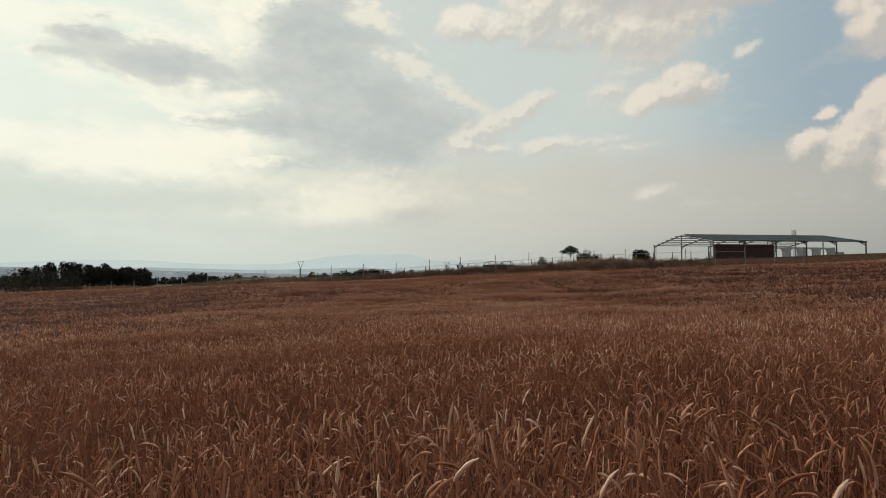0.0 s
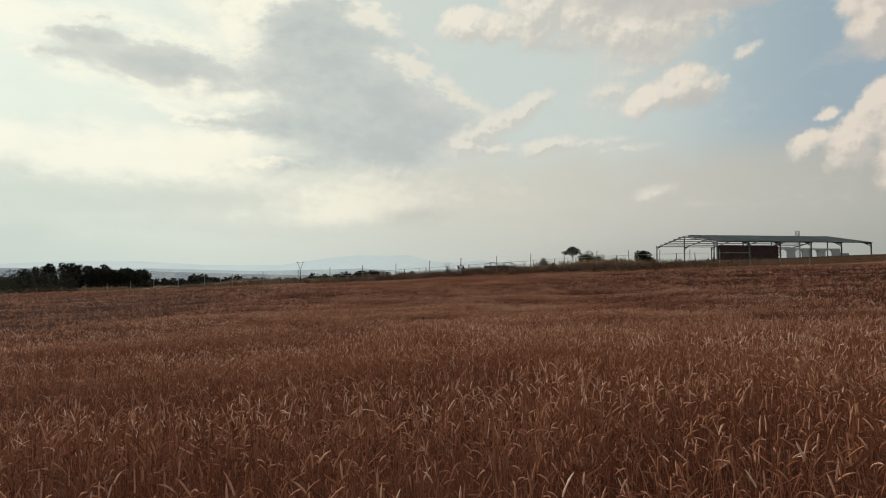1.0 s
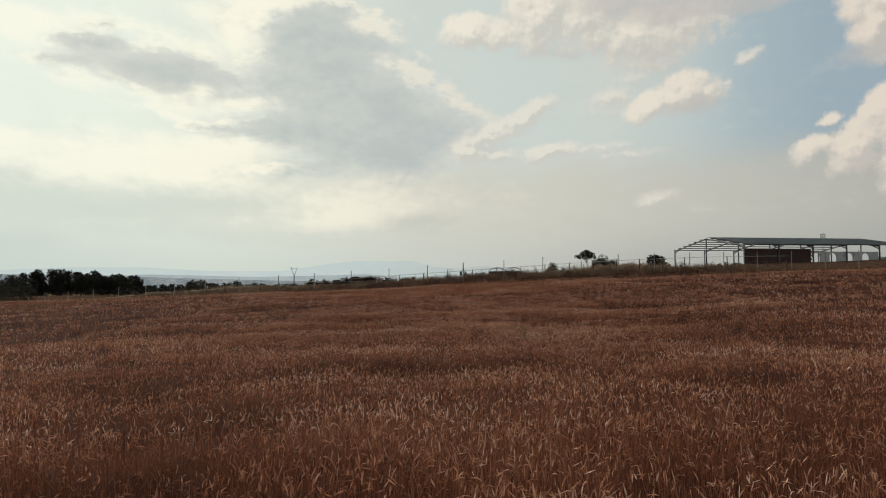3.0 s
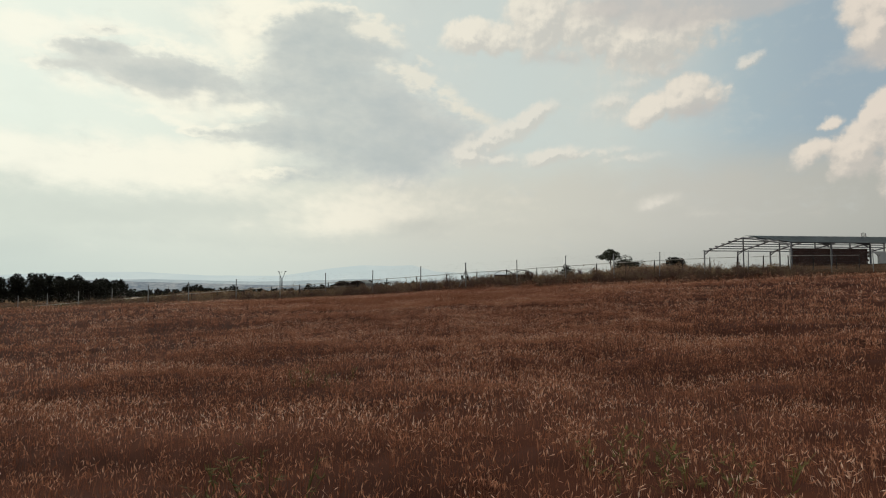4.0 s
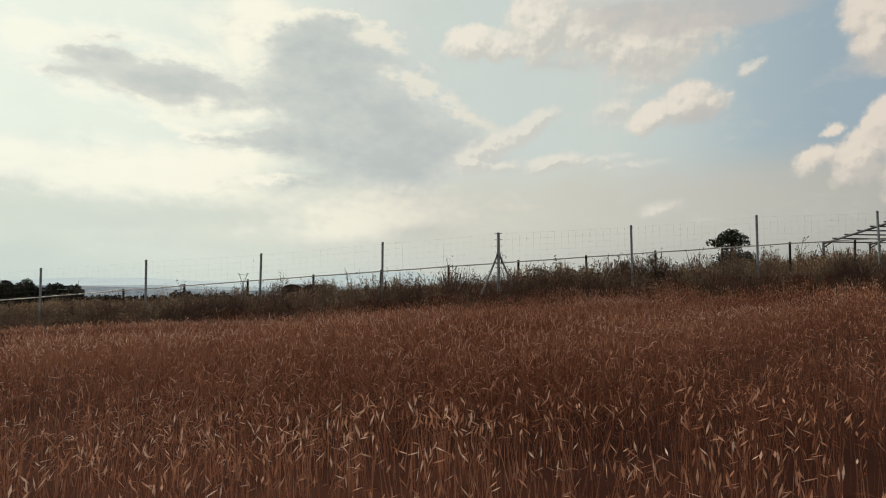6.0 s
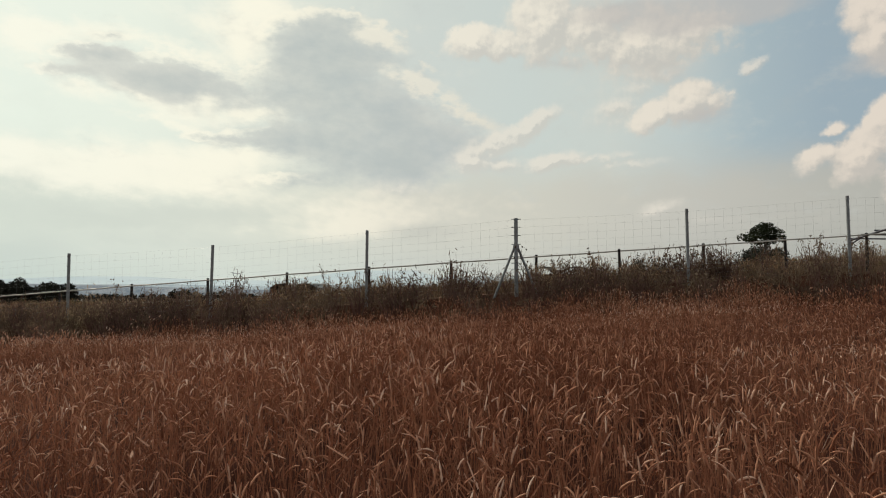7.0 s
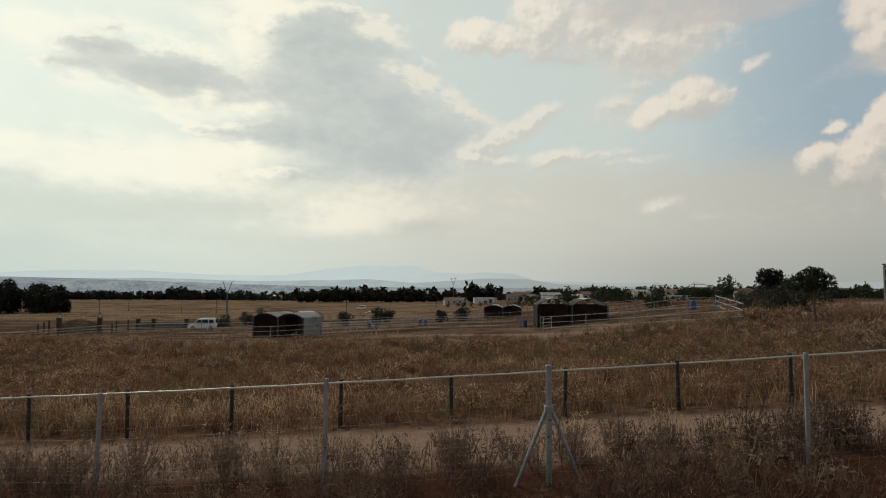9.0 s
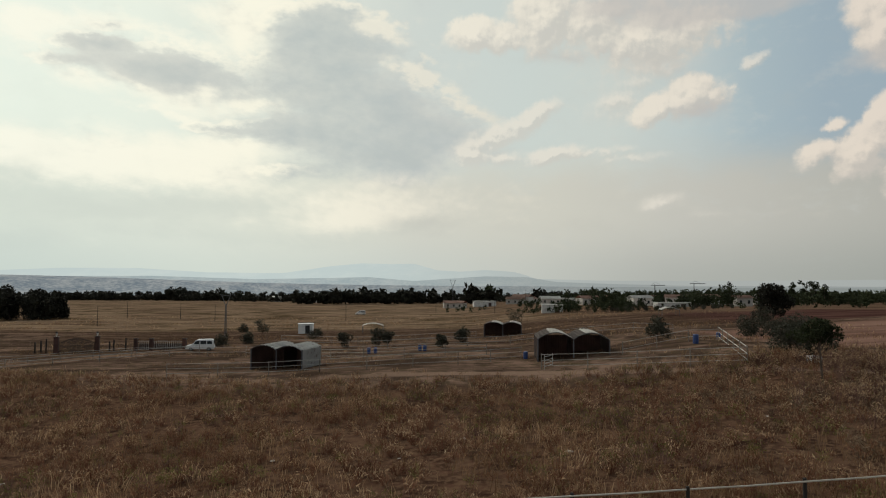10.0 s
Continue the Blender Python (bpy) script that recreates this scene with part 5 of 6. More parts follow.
# ---- far houses ----
def house(x, y, turn, wide, deep, tall, seed):
    """A far farmhouse or shed: walls, pitched roof, door and windows."""
    ob = thing("far_house", "small pale house with a tiled roof among trees", "house", at(x, y, turn, 0.1), "far houses")
    bm = bmesh.new()
    box(bm, wide, deep, tall)
    part("wall", bm, HOUSE_WALL, ob)
    bm = bmesh.new()
    rise = deep * 0.2
    rows = [[bm.verts.new((sx * (wide / 2 + 0.3), yy, zz)) for sx in (-1, 1)] for yy, zz in ((-deep / 2 - 0.4, tall - 0.05), (0, tall + rise), (deep / 2 + 0.4, tall - 0.05))]
    for a, b in zip(rows, rows[1:]):
        bm.faces.new((a[0], a[1], b[1], b[0]))
    bmesh.ops.solidify(bm, geom=bm.faces[:], thickness=0.18)
    part("roof", bm, TILE if seed % 3 else ROOF_SHEET, ob)
    for n in range(max(2, int(wide / 3))):
        bm = bmesh.new()
        box(bm, 0.9, 0.08, 1.1, Matrix.Translation((-wide / 2 + (n + 0.5) * wide / max(2, int(wide / 3)), -deep / 2 - 0.01, 1.0)))
        part("window", bm, GLASS_DARK, ob)


rng = np.random.default_rng(77)
for n in range(84):
    far = rng.uniform(430, 900)
    u = rng.uniform(-0.04, 0.54) if n > 16 else rng.uniform(-0.22, 0.06)
    size = rng.uniform(0.5, 1.05)
    house(1 + u * (far - 83), far if n > 16 else rng.uniform(600, 760), rng.uniform(-35, 35), 12 * size, 7 * size, rng.uniform(2.6, 4.4), n)


for n, (x, y, turn, size) in enumerate([(74, 336, 12, 0.75), (92, 348, -18, 0.8), (111, 362, 8, 0.9), (128, 350, -10, 0.8), (66, 392, 20, 0.9), (100, 402, -14, 0.8), (52, 418, 6, 0.9), (142, 420, 16, 1.0), (84, 446, -8, 1.0), (118, 470, 10, 1.1), (40, 470, -12, 1.0), (97, 301, 14, 0.55)]):
    house(x, y, turn, 11 * size, 7 * size, 3.0, n)


def flat_store(x, y, turn, wide, deep, tall):
    ob = thing("flat_roofed_store", "low pale flat-roofed store with a dark door", "building", at(x, y, turn, 0.1), "flat-roofed stores")
    bm = bmesh.new()
    box(bm, wide, deep, tall, None, 0.03)
    part("wall", bm, PLASTER, ob)
    bm = bmesh.new()
    box(bm, wide + 0.4, deep + 0.4, 0.15, Matrix.Translation((0, 0, tall + 0.003)))
    part("roof", bm, ROOF_SHEET, ob)
    bm = bmesh.new()
    box(bm, 1.6, 0.08, tall * 0.75, Matrix.Translation((wide * 0.22, -deep / 2 - 0.02, 0)))
    part("door", bm, DARK_SHEET, ob)


for x, y, turn, wide, deep, tall in [(33.5, 292, -6, 6.5, 5, 2.6), (76, 305, 5, 12, 4, 1.6), (104, 345, 8, 16, 5, 1.8), (60, 420, -10, 14, 6, 3.0), (20, 440, 4, 12, 6, 3.0), (132, 400, 10, 18, 8, 3.2)]:
    flat_store(x, y, turn, wide, deep, tall)


# ---- sheds and shelters ----
def arch_sheet(bm, wide, deep, eave, rise, x0, waves=0.035, thick=0.03, start=0.0, end=1.0):
    """A corrugated sheet bent over one bay, from the front (y = 0) to the back; ribs run front to back."""
    count, steps = 6, 2 * max(4, int(wide * (end - start) / 0.32))
    rows = []
    for j in range(count + 1):
        y = -0.25 + (deep + 0.4) * j / count
        row = []
        for i in range(steps + 1):
            u = start + (end - start) * i / steps
            up = waves * (1 if i % 2 else -1)
            row.append(bm.verts.new((x0 + wide * u, y, eave + rise * (1 - (2 * u - 1) ** 2) + up)))
        rows.append(row)
    for a, b in zip(rows, rows[1:]):
        for i in range(steps):
            bm.faces.new((a[i], a[i + 1], b[i + 1], b[i]))
    bmesh.ops.solidify(bm, geom=bm.faces[:], thickness=thick)


def ribbed_wall(bm, a, b, z0, z1, rib=0.11, deep=0.025):
    """An upright corrugated sheet between two plan points."""
    a, b = Vector((*a, 0)), Vector((*b, 0))
    way = (b - a).normalized()
    out = Vector((way.y, -way.x, 0))
    count = max(4, int((b - a).length / rib))
    cols = []
    for i in range(count + 1):
        p = a.lerp(b, i / count) + out * (deep if i % 2 else 0)
        cols.append((bm.verts.new((p.x, p.y, z0)), bm.verts.new((p.x, p.y, z1))))
    for p, q in zip(cols, cols[1:]):
        bm.faces.new((p[0], q[0], q[1], p[1]))
    bmesh.ops.solidify(bm, geom=bm.faces[:], thickness=0.02)


def shelter(label, x, y, turn, bay, deep, eave, rise, side_material, open_arch=False):
    """An open-fronted shelter of two bays under arched sheets."""
    ob = thing("horse_shelter", label, "shelter", at(x, y, turn, 0.12), "paddock shelters")
    for n in range(2):
        # the left third of each arch is darker than the rest
        for start, end, material, words in ((0.0, 0.36, DARK_ROOF_SHEET, "dark corrugated roof sheet"), (0.362, 1.0, ROOF_SHEET, "pale arched corrugated roof sheet")):
            bm = bmesh.new()
            arch_sheet(bm, bay, deep, eave, rise, n * bay, start=start, end=end)
            part("roof_sheet", bm, material, ob, words)
        bm = bmesh.new()
        pts = [(n * bay + bay * i / 10, eave + rise * (1 - (2 * i / 10 - 1) ** 2) - 0.02) for i in range(11)]
        tube(bm, [(px, -0.1, pz) for px, pz in pts], 0.05, 6)
        part("arch_rib", bm, FRAME_STEEL, ob)
        bm = bmesh.new()
        ribbed_wall(bm, (n * bay, deep), ((n + 1) * bay, deep), 0, eave)
        tops = [] if open_arch else [bm.verts.new((n * bay + bay * i / 10, deep, eave - 0.04 + rise * (1 - (2 * i / 10 - 1) ** 2))) for i in range(11)]
        if tops:
            bm.faces.new(tops)
        part("back_wall", bm, DARK_SHEET, ob)
    # brown back and inner walls, darkened to paint the shade inside open bays
    for n, material in ((0, DARK_SHEET), (1, DARK_SHEET), (2, side_material)):
        bm = bmesh.new()
        ribbed_wall(bm, (n * bay, deep), (n * bay, 0.05 if n != 1 else deep * 0.35), 0, eave)
        part("side_wall", bm, material, ob)
        bm = bmesh.new()
        box(bm, 0.11, 0.11, eave + 0.05, Matrix.Translation((n * bay, -0.05, 0)), 0.01)
        part("post", bm, FRAME_STEEL, ob)
    return ob


shelter("open two-bay shelter with arched metal roof and pale sides", -17.7, 145.7, -13, 2.61, 4.2, 2.06, 0.42, WALL_SHEET)
shelter("large dark two-bay shelter with arched corrugated roof", 8.9, 142.2, -4, 3.14, 5.4, 2.13, 0.61, DARK_SHEET, True)
shelter("distant dark two-bay shelter with arched roof", 6.8, 192.8, -6, 3.06, 5.1, 2.13, 0.43, DARK_SHEET)


def canopy(x, y, turn, wide, deep, tall):
    ob = thing("canopy", "low open canopy with a pale curved sheet roof", "canopy", at(x, y, turn, 0.1), "low canopies")
    bm = bmesh.new()
    arch_sheet(bm, wide, deep, tall, 0.5, 0)
    part("roof", bm, ROOF_SHEET, ob)
    for px in (0.1, wide - 0.1):
        for py in (0.1, deep - 0.1):
            bm = bmesh.new()
            tube(bm, [(px, py, 0), (px, py, tall)], 0.05, 6)
            part("post", bm, FRAME_STEEL, ob)


canopy(-18.2, 228.4, 5, 4.7, 3.9, 1.67)
canopy(46.7, 225.6, -8, 3.8, 4.0, 1.60)


def cabin():
    ob = thing("cabin", "small white cabin with a dark doorway", "cabin", at(-31.9, 226.8, 6, 0.05))
    bm = bmesh.new()
    box(bm, 3.1, 2.6, 2.15, Matrix.Translation((1.55, 1.3, 0)), 0.02)
    part("body", bm, WHITE_PAINT, ob)
    bm = bmesh.new()
    box(bm, 0.95, 0.06, 1.75, Matrix.Translation((2.0, -0.02, 0.1)))
    part("door", bm, GLASS_DARK, ob, "dark doorway")
    bm = bmesh.new()
    box(bm, 3.3, 2.8, 0.08, Matrix.Translation((1.55, 1.3, 2.155)))
    part("roof", bm, WHITE_PAINT, ob)


cabin()


def steel_shed():
    """The bare steel frame of a long shed, roofed on one slope, with a brick wall and an arcaded wall under it."""
    e1, e2 = Vector((0.985, 0.174, 0)), Vector((-0.174, 0.985, 0))
    base = 3.9
    m = Matrix(((e1.x, e2.x, 0, 51.7), (e1.y, e2.y, 0, 131.4), (0, 0, 1, base), (0, 0, 0, 1)))
    ob = thing("steel_shed", "unfinished long shed of bare steel frames with a dark roof", "building", m)
    long, half, eave, apex = 33.0, 11.4, 3.6, 5.4
    for n in range(6):
        s = n * long / 5
        for t in (0, 2 * half):
            bm = bmesh.new()
            box(bm, 0.16, 0.22, eave + 0.6, Matrix.Translation((s, t, -0.6)))
            part("column", bm, FRAME_STEEL, ob)
        bm = bmesh.new()
        box(bm, 0.15, 0.18, apex - 0.15 + 0.6, Matrix.Translation((s, half, -0.6)))
        part("column", bm, FRAME_STEEL, ob)
        for t0, t1 in ((0, half), (2 * half, half)):
            bm = bmesh.new()
            a, b = Vector((s, t0, eave - 0.1)), Vector((s, t1, apex - 0.1))
            k = a.lerp(b, 0.16)
            for p, q, w in ((a, b, 0.13), (a + Vector((0, 0, -0.5)), k, 0.10)):
                tube(bm, [p, q], w, 4)
            part("rafter", bm, FRAME_STEEL, ob)
    for n in range(13):
        if n == 6:
            continue
        t = n * 2 * half / 12
        z = eave + (apex - eave) * (1 - abs(t - half) / half) + 0.1
        bm = bmesh.new()
        box(bm, long + 0.5, 0.08, 0.16, Matrix.Translation((long / 2, t, z - 0.06)))
        part("purlin", bm, FRAME_STEEL, ob)
    for n in range(11):
        bm = bmesh.new()
        s0, s1 = n * 3.0 + 0.1, n * 3.0 + 3.08
        rows = [(-0.5, eave - 0.08 + 0.22), (half + 0.1, apex + 0.24)]
        verts = [[bm.verts.new((s, t, z)) for s in (s0, s1)] for t, z in rows]
        bm.faces.new((verts[0][0], verts[0][1], verts[1][1], verts[1][0]))
        bmesh.ops.solidify(bm, geom=bm.faces[:], thickness=0.06)
        part("roof_panel", bm, SHED_ROOF, ob)
    # brick wall under the front eave
    bm = bmesh.new()
    box(bm, 12.6, 0.26, 3.4, Matrix.Translation((6.6, 0.35, -0.5)))
    wall = part("brick_wall", bm, MORTAR, ob, "dark red brick wall")
    shared = None
    for row in range(9):
        for n in range(21):
            if shared is None:
                b = bmesh.new()
                box(b, 0.56, 0.05, 0.28, None, 0.008)
                brick = part("brick", b, BRICK, wall)
                shared = brick.data
            else:
                brick = new("brick", shared)
                brick.parent = wall
            brick.matrix_basis = pose(0.62 + n * 0.595 + (0.29 if row % 2 else 0), 0.205, 0.1 + row * 0.305)
    # arcaded wall
    bm = bmesh.new()
    x, t = 13.0, 0.35
    for n in range(4):
        x0 = 13.3 + n * 3.25
        pier = box(bm, 1.75, 0.25, 2.9, Matrix.Translation((x0 + 1.55 + 0.85, t, -0.4)))
    for n in range(4):
        x0 = 13.3 + n * 3.25
        arc = [(x0 + 0.75 - 0.78 * math.cos(math.pi * i / 10), 1.55 + 0.72 * math.sin(math.pi * i / 10)) for i in range(11)]
        front = [bm.verts.new((px, t - 0.12, pz)) for px, pz in arc] + [bm.verts.new((x0 + 1.53, t - 0.12, 2.5)), bm.verts.new((x0 - 0.03, t - 0.12, 2.5))]
        back = [bm.verts.new((v.co.x, t + 0.12, v.co.z)) for v in front]
        bm.faces.new(front)
        bm.faces.new(back[::-1])
        for i in range(len(front)):
            j = (i + 1) % len(front)
            bm.faces.new((front[j], front[i], back[i], back[j]))
    part("arcade_wall", bm, PLASTER, ob, "pale plastered wall with arched openings")
    bm = bmesh.new()
    box(bm, 2.0, 2.0, 2.0, Matrix.Translation((29.3, 3.5, -0.3)), 0.02)
    part("tank", bm, WHITE_PAINT, ob, "white square tank")


steel_shed()


# ---- poles ----
def lattice_pole(name, label, x, y, tall, arm, seed):
    """A slim power pole whose top forks into a V."""
    ob = thing(name, label, "power pole", at(x, y, 0, 0.2), "power poles")
    fork = tall * 0.72
    bm = bmesh.new()
    w = tall * 0.013
    for sx in (-1, 1):
        for sy in (-1, 1):
            tube(bm, [(sx * w * 1.6, sy * w * 1.6, 0), (sx * w * 0.8, sy * w * 0.8, fork)], tall * 0.0035, 4)
    steps = 14
    for n in range(steps):
        z0, z1 = fork * n / steps, fork * (n + 1) / steps
        k0, k1 = w * (1.6 - 0.8 * n / steps), w * (1.6 - 0.8 * (n + 1) / steps)
        s = 1 if n % 2 else -1
        tube(bm, [(s * k0, -k0, z0), (-s * k1, -k1, z1)], tall * 0.0035, 4)
        tube(bm, [(s * k0, k0, z0), (-s * k1, k1, z1)], tall * 0.0035, 4)
    part("mast", bm, FRAME_STEEL, ob)
    for sx in (-1, 1):
        bm = bmesh.new()
        tube(bm, [(0, 0, fork), (sx * arm, 0, tall - 0.12 * arm)], tall * 0.008, 5)
        tube(bm, [(sx * arm, 0, tall - 0.12 * arm), (sx * arm * 0.85, 0, tall)], tall * 0.006, 5)
        part("fork_arm", bm, FRAME_STEEL, ob)
        bm = bmesh.new()
        tube(bm, [(sx * arm, 0, tall - 0.12 * arm), (sx * arm * 1.45, 0, tall - 0.05 * arm)], tall * 0.005, 5)
        part("insulator", bm, DARK_POST, ob)
    bm = bmesh.new()
    tube(bm, [(-arm * 0.8, 0, tall - arm * 0.28), (arm * 0.8, 0, tall - arm * 0.28)], tall * 0.004, 4)
    part("crossbar", bm, FRAME_STEEL, ob)


lattice_pole("power_pole", "grey lattice power pole with a forked top", -45.65, 220.5, 9.0, 0.95, 1)
lattice_pole("power_pole", "distant grey lattice power pole with a forked top", 3.2, 505.0, 16.5, 1.6, 2)


def plain_pole(x, y, tall, radius=0.09):
    ob = thing("utility_pole", "thin dark wooden utility pole", "pole", at(x, y, 0, 0.2), "utility poles")
    bm = bmesh.new()
    tube(bm, [(0, 0, 0), (0, 0, tall * 0.5), (0, 0, tall)], [radius, radius * 0.85, radius * 0.65], 7)
    part("shaft", bm, DARK_POST, ob)


for x, y, tall in [(-98, 268, 6.4), (-33, 300, 6.5), (18, 330, 6.5), (40, 420, 8), (127, 520, 9), (-120, 330, 6), (-95, 318, 6), (-78, 305, 6), (-5, 380, 7), (118, 300, 8), (170, 330, 9)]:
    plain_pole(x, y, tall)


def aerial():
    ob = thing("aerial_mast", "slim lattice aerial mast behind the shed", "mast", at(92.4, 179, 0, 0.2))
    bm = bmesh.new()
    for k in range(3):
        a = k * math.tau / 3
        tube(bm, [(math.cos(a) * 0.28, math.sin(a) * 0.28, 0), (math.cos(a) * 0.2, math.sin(a) * 0.2, 9.2)], 0.035, 4)
    for n in range(22):
        a, z = n * math.tau / 3, n * 0.41
        tube(bm, [(math.cos(a) * 0.27, math.sin(a) * 0.27, z), (math.cos(a + 2.09) * 0.27, math.sin(a + 2.09) * 0.27, z + 0.41)], 0.02, 4)
    part("lattice", bm, STEEL, ob)
    bm = bmesh.new()
    for k in range(4):
        a = k * math.tau / 4
        box(bm, 0.2, 0.1, 1.6, pose(math.cos(a) * 0.5, math.sin(a) * 0.5, 7.4, 0, 0, math.degrees(a)))
        tube(bm, [(0, 0, 8.2), (math.cos(a) * 0.5, math.sin(a) * 0.5, 8.2)], 0.03, 4)
    part("panel_aerials", bm, WHITE_PAINT, ob)


aerial()


# ---- gate ----
def brick_pillar(parent, x, y, tall, lamp):
    bm = bmesh.new()
    box(bm, 0.62, 0.62, tall, Matrix.Translation((x, y, -0.1)), 0.015)
    pillar = part("pillar", bm, BRICK, parent, "dark red brick pillar")
    bm = bmesh.new()
    box(bm, 0.78, 0.78, 0.12, Matrix.Translation((x, y, tall - 0.098)), 0.02)
    part("cap", bm, MORTAR, pillar)
    if lamp:
        bm = bmesh.new()
        tube(bm, [(x, y, tall + 0.022), (x, y, tall + 0.16), (x, y, tall + 0.5)], [0.05, 0.10, 0.15], 8)
        part("lantern_glass", bm, LAMP_GLASS, pillar, "frosted lantern glass")
        bm = bmesh.new()
        tube(bm, [(x, y, tall + 0.5), (x, y, tall + 0.55), (x, y, tall + 0.72), (x, y, tall + 0.8)], [0.2, 0.19, 0.05, 0.02], 8)
        part("lantern_hood", bm, IRON, pillar)


def entrance_gate():
    x0, y0, x1, y1 = -58.6, 183.0, -53.2, 184.6
    turn = math.degrees(math.atan2(y1 - y0, x1 - x0))
    ob = thing("entrance_gate", "wrought-iron double gate between brick pillars with lanterns", "gate", at(x0, y0, turn))
    wide = math.hypot(x1 - x0, y1 - y0)
    brick_pillar(ob, 0, 0, 2.45, True)
    brick_pillar(ob, wide, 0, 2.45, True)
    leaf = wide / 2 - 0.36
    for side, start in ((1, 0.34), (-1, wide - 0.34)):
        bm = bmesh.new()

        def top(u):
            return 1.35 + 0.75 * math.sin(u * math.pi / 2)
        for z in (0.15, 1.0):
            tube(bm, [(start, 0, z), (start + side * leaf, 0, z)], 0.025, 4)
        tube(bm, [(start + side * leaf * i / 8, 0, top(i / 8)) for i in range(9)], 0.03, 4)
        gate = part("gate_leaf", bm, IRON, ob, "black wrought-iron leaf with a rising top")
        for n in range(19):
            u = (n + 0.5) / 19
            b = bmesh.new()
            tube(b, [(start + side * leaf * u, 0, 0.1), (start + side * leaf * u, 0, top(u) + 0.05), (start + side * leaf * u, 0, top(u) + 0.2)], [0.03, 0.03, 0.008], 4)
            part("bar", b, IRON, gate)
    for n, x in enumerate((-2.9, -2.1, -1.4, wide + 1.7, wide + 2.3, wide + 4.0)):
        bm = bmesh.new()
        tube(bm, [(x, 0.2, -0.2), (x, 0.2, 1.6 + 0.25 * (n % 3))], [0.12, 0.10], 7)
        part("stake", bm, DARK_POST, ob)


entrance_gate()


def yard_railing():
    x0, y0, x1, y1 = -44.5, 178.9, -37.6, 179.4
    turn = math.degrees(math.atan2(y1 - y0, x1 - x0))
    ob = thing("yard_railing", "dark brick posts with pale upright railings", "railing", at(x0, y0, turn, -0.25))
    wide = math.hypot(x1 - x0, y1 - y0)
    for x in (0.0, wide * 0.32, wide):
        bm = bmesh.new()
        box(bm, 0.5, 0.5, 1.75, Matrix.Translation((x, 0, -0.15)), 0.02)
        pillar = part("pillar", bm, BRICK, ob)
        bm = bmesh.new()
        box(bm, 0.6, 0.6, 0.1, Matrix.Translation((x, 0, 1.602)), 0.02)
        part("cap", bm, MORTAR, pillar)
    for z in (0.3, 1.25):
        bm = bmesh.new()
        tube(bm, [(0.25, 0, z), (wide - 0.25, 0, z)], 0.03, 4)
        part("rail", bm, PALE_RAIL, ob)
    n = 0.45
    while n < wide - 0.3:
        if abs(n - wide * 0.32) > 0.35:
            bm = bmesh.new()
            tube(bm, [(n, 0, 0.05), (n, 0, 1.35)], 0.028, 4)
            part("bar", bm, PALE_RAIL, ob)
        n += 0.27
    bm = bmesh.new()
    box(bm, wide - 0.6, 0.12, 0.9, Matrix.Translation((wide / 2, 0.5, 0.0)), 0.02)
    part("backing_wall", bm, MORTAR, ob, "low dark wall behind the railings")


yard_railing()


# ---- paddock rails ----
def paddock_rails(label, points, tall, heights, spacing, straight=False, radius=0.021):
    ob = thing("paddock_fence", label, "fence", None, "paddock fences")
    shared = None
    for (xa, ya), (xb, yb) in zip(points, points[1:]):
        count = max(1, round(math.hypot(xb - xa, yb - ya) / spacing))
        spots = []
        for n in range(count + 1):
            x, y = xa + (xb - xa) * n / count, ya + (yb - ya) * n / count
            z = floor_z(xa, ya) + (floor_z(xb, yb) - floor_z(xa, ya)) * n / count if straight else floor_z(x, y)
            spots.append(Vector((x, y, z)))
        for n, p in enumerate(spots):
            if shared is None:
                bm = bmesh.new()
                tube(bm, [(0, 0, -0.15), (0, 0, tall * 0.6), (0, 0, tall), (0, 0, tall + 0.02)], [0.040, 0.038, 0.036, 0.02], 7)
                post = part("post", bm, WORN_POST, ob)
                shared = post.data
            else:
                post = new("post", shared)
                post.parent = ob
            post.matrix_basis = Matrix.Translation(p)
        for h in heights:
            bm = bmesh.new()
            tube(bm, [p + Vector((0, -0.06, h)) for p in spots], radius, 5)
            part("rail", bm, PALE_RAIL, ob)


paddock_rails("pale three-rail paddock fence along a dirt path", [(8.5, 137.0), (22.0, 130.1)], 1.35, (0.35, 0.78, 1.25), 4.0)
paddock_rails("pale three-rail paddock fence running to the back", [(22.0, 130.1), (26.6, 146.4)], 1.35, (0.35, 0.78, 1.25), 3.6, straight=True, radius=0.028)
paddock_rails("pale three-rail fence in front of the open shelter", [(-23.0, 139.4), (-10.0, 139.5), (1.8, 141.6), (7.8, 145.9)], 1.15, (0.3, 0.7, 1.1), 4.0)
paddock_rails("thin pale rails slanting towards the parked car", [(-52.0, 154.0), (-37.7, 156.2), (-30.9, 167.5)], 1.15, (0.35, 0.7, 1.05), 4.5)
paddock_rails("thin pale rails slanting behind the first ones", [(-60.0, 166.0), (-42.1, 163.0), (-23.6, 163.2)], 1.1, (0.45, 1.05), 4.5)
paddock_rails("pale rails behind the open shelter", [(-23.6, 163.2), (-8.0, 152.7), (4.9, 152.4)], 1.15, (0.35, 0.7, 1.05), 4.5)
paddock_rails("thin pale rails across the back paddock", [(-17.0, 169.7), (3.3, 165.0), (30.0, 169.1)], 1.1, (0.45, 1.05), 5.0)
paddock_rails("distant pale rails behind the small trees", [(-27.2, 194.2), (-4.1, 182.0), (5.1, 183.6)], 1.1, (0.45, 1.05), 5.0)
paddock_rails("pale rail fence beside the dark shelter", [(15.9, 140.2), (26.6, 146.4)], 1.1, (0.45, 1.05), 4.0)


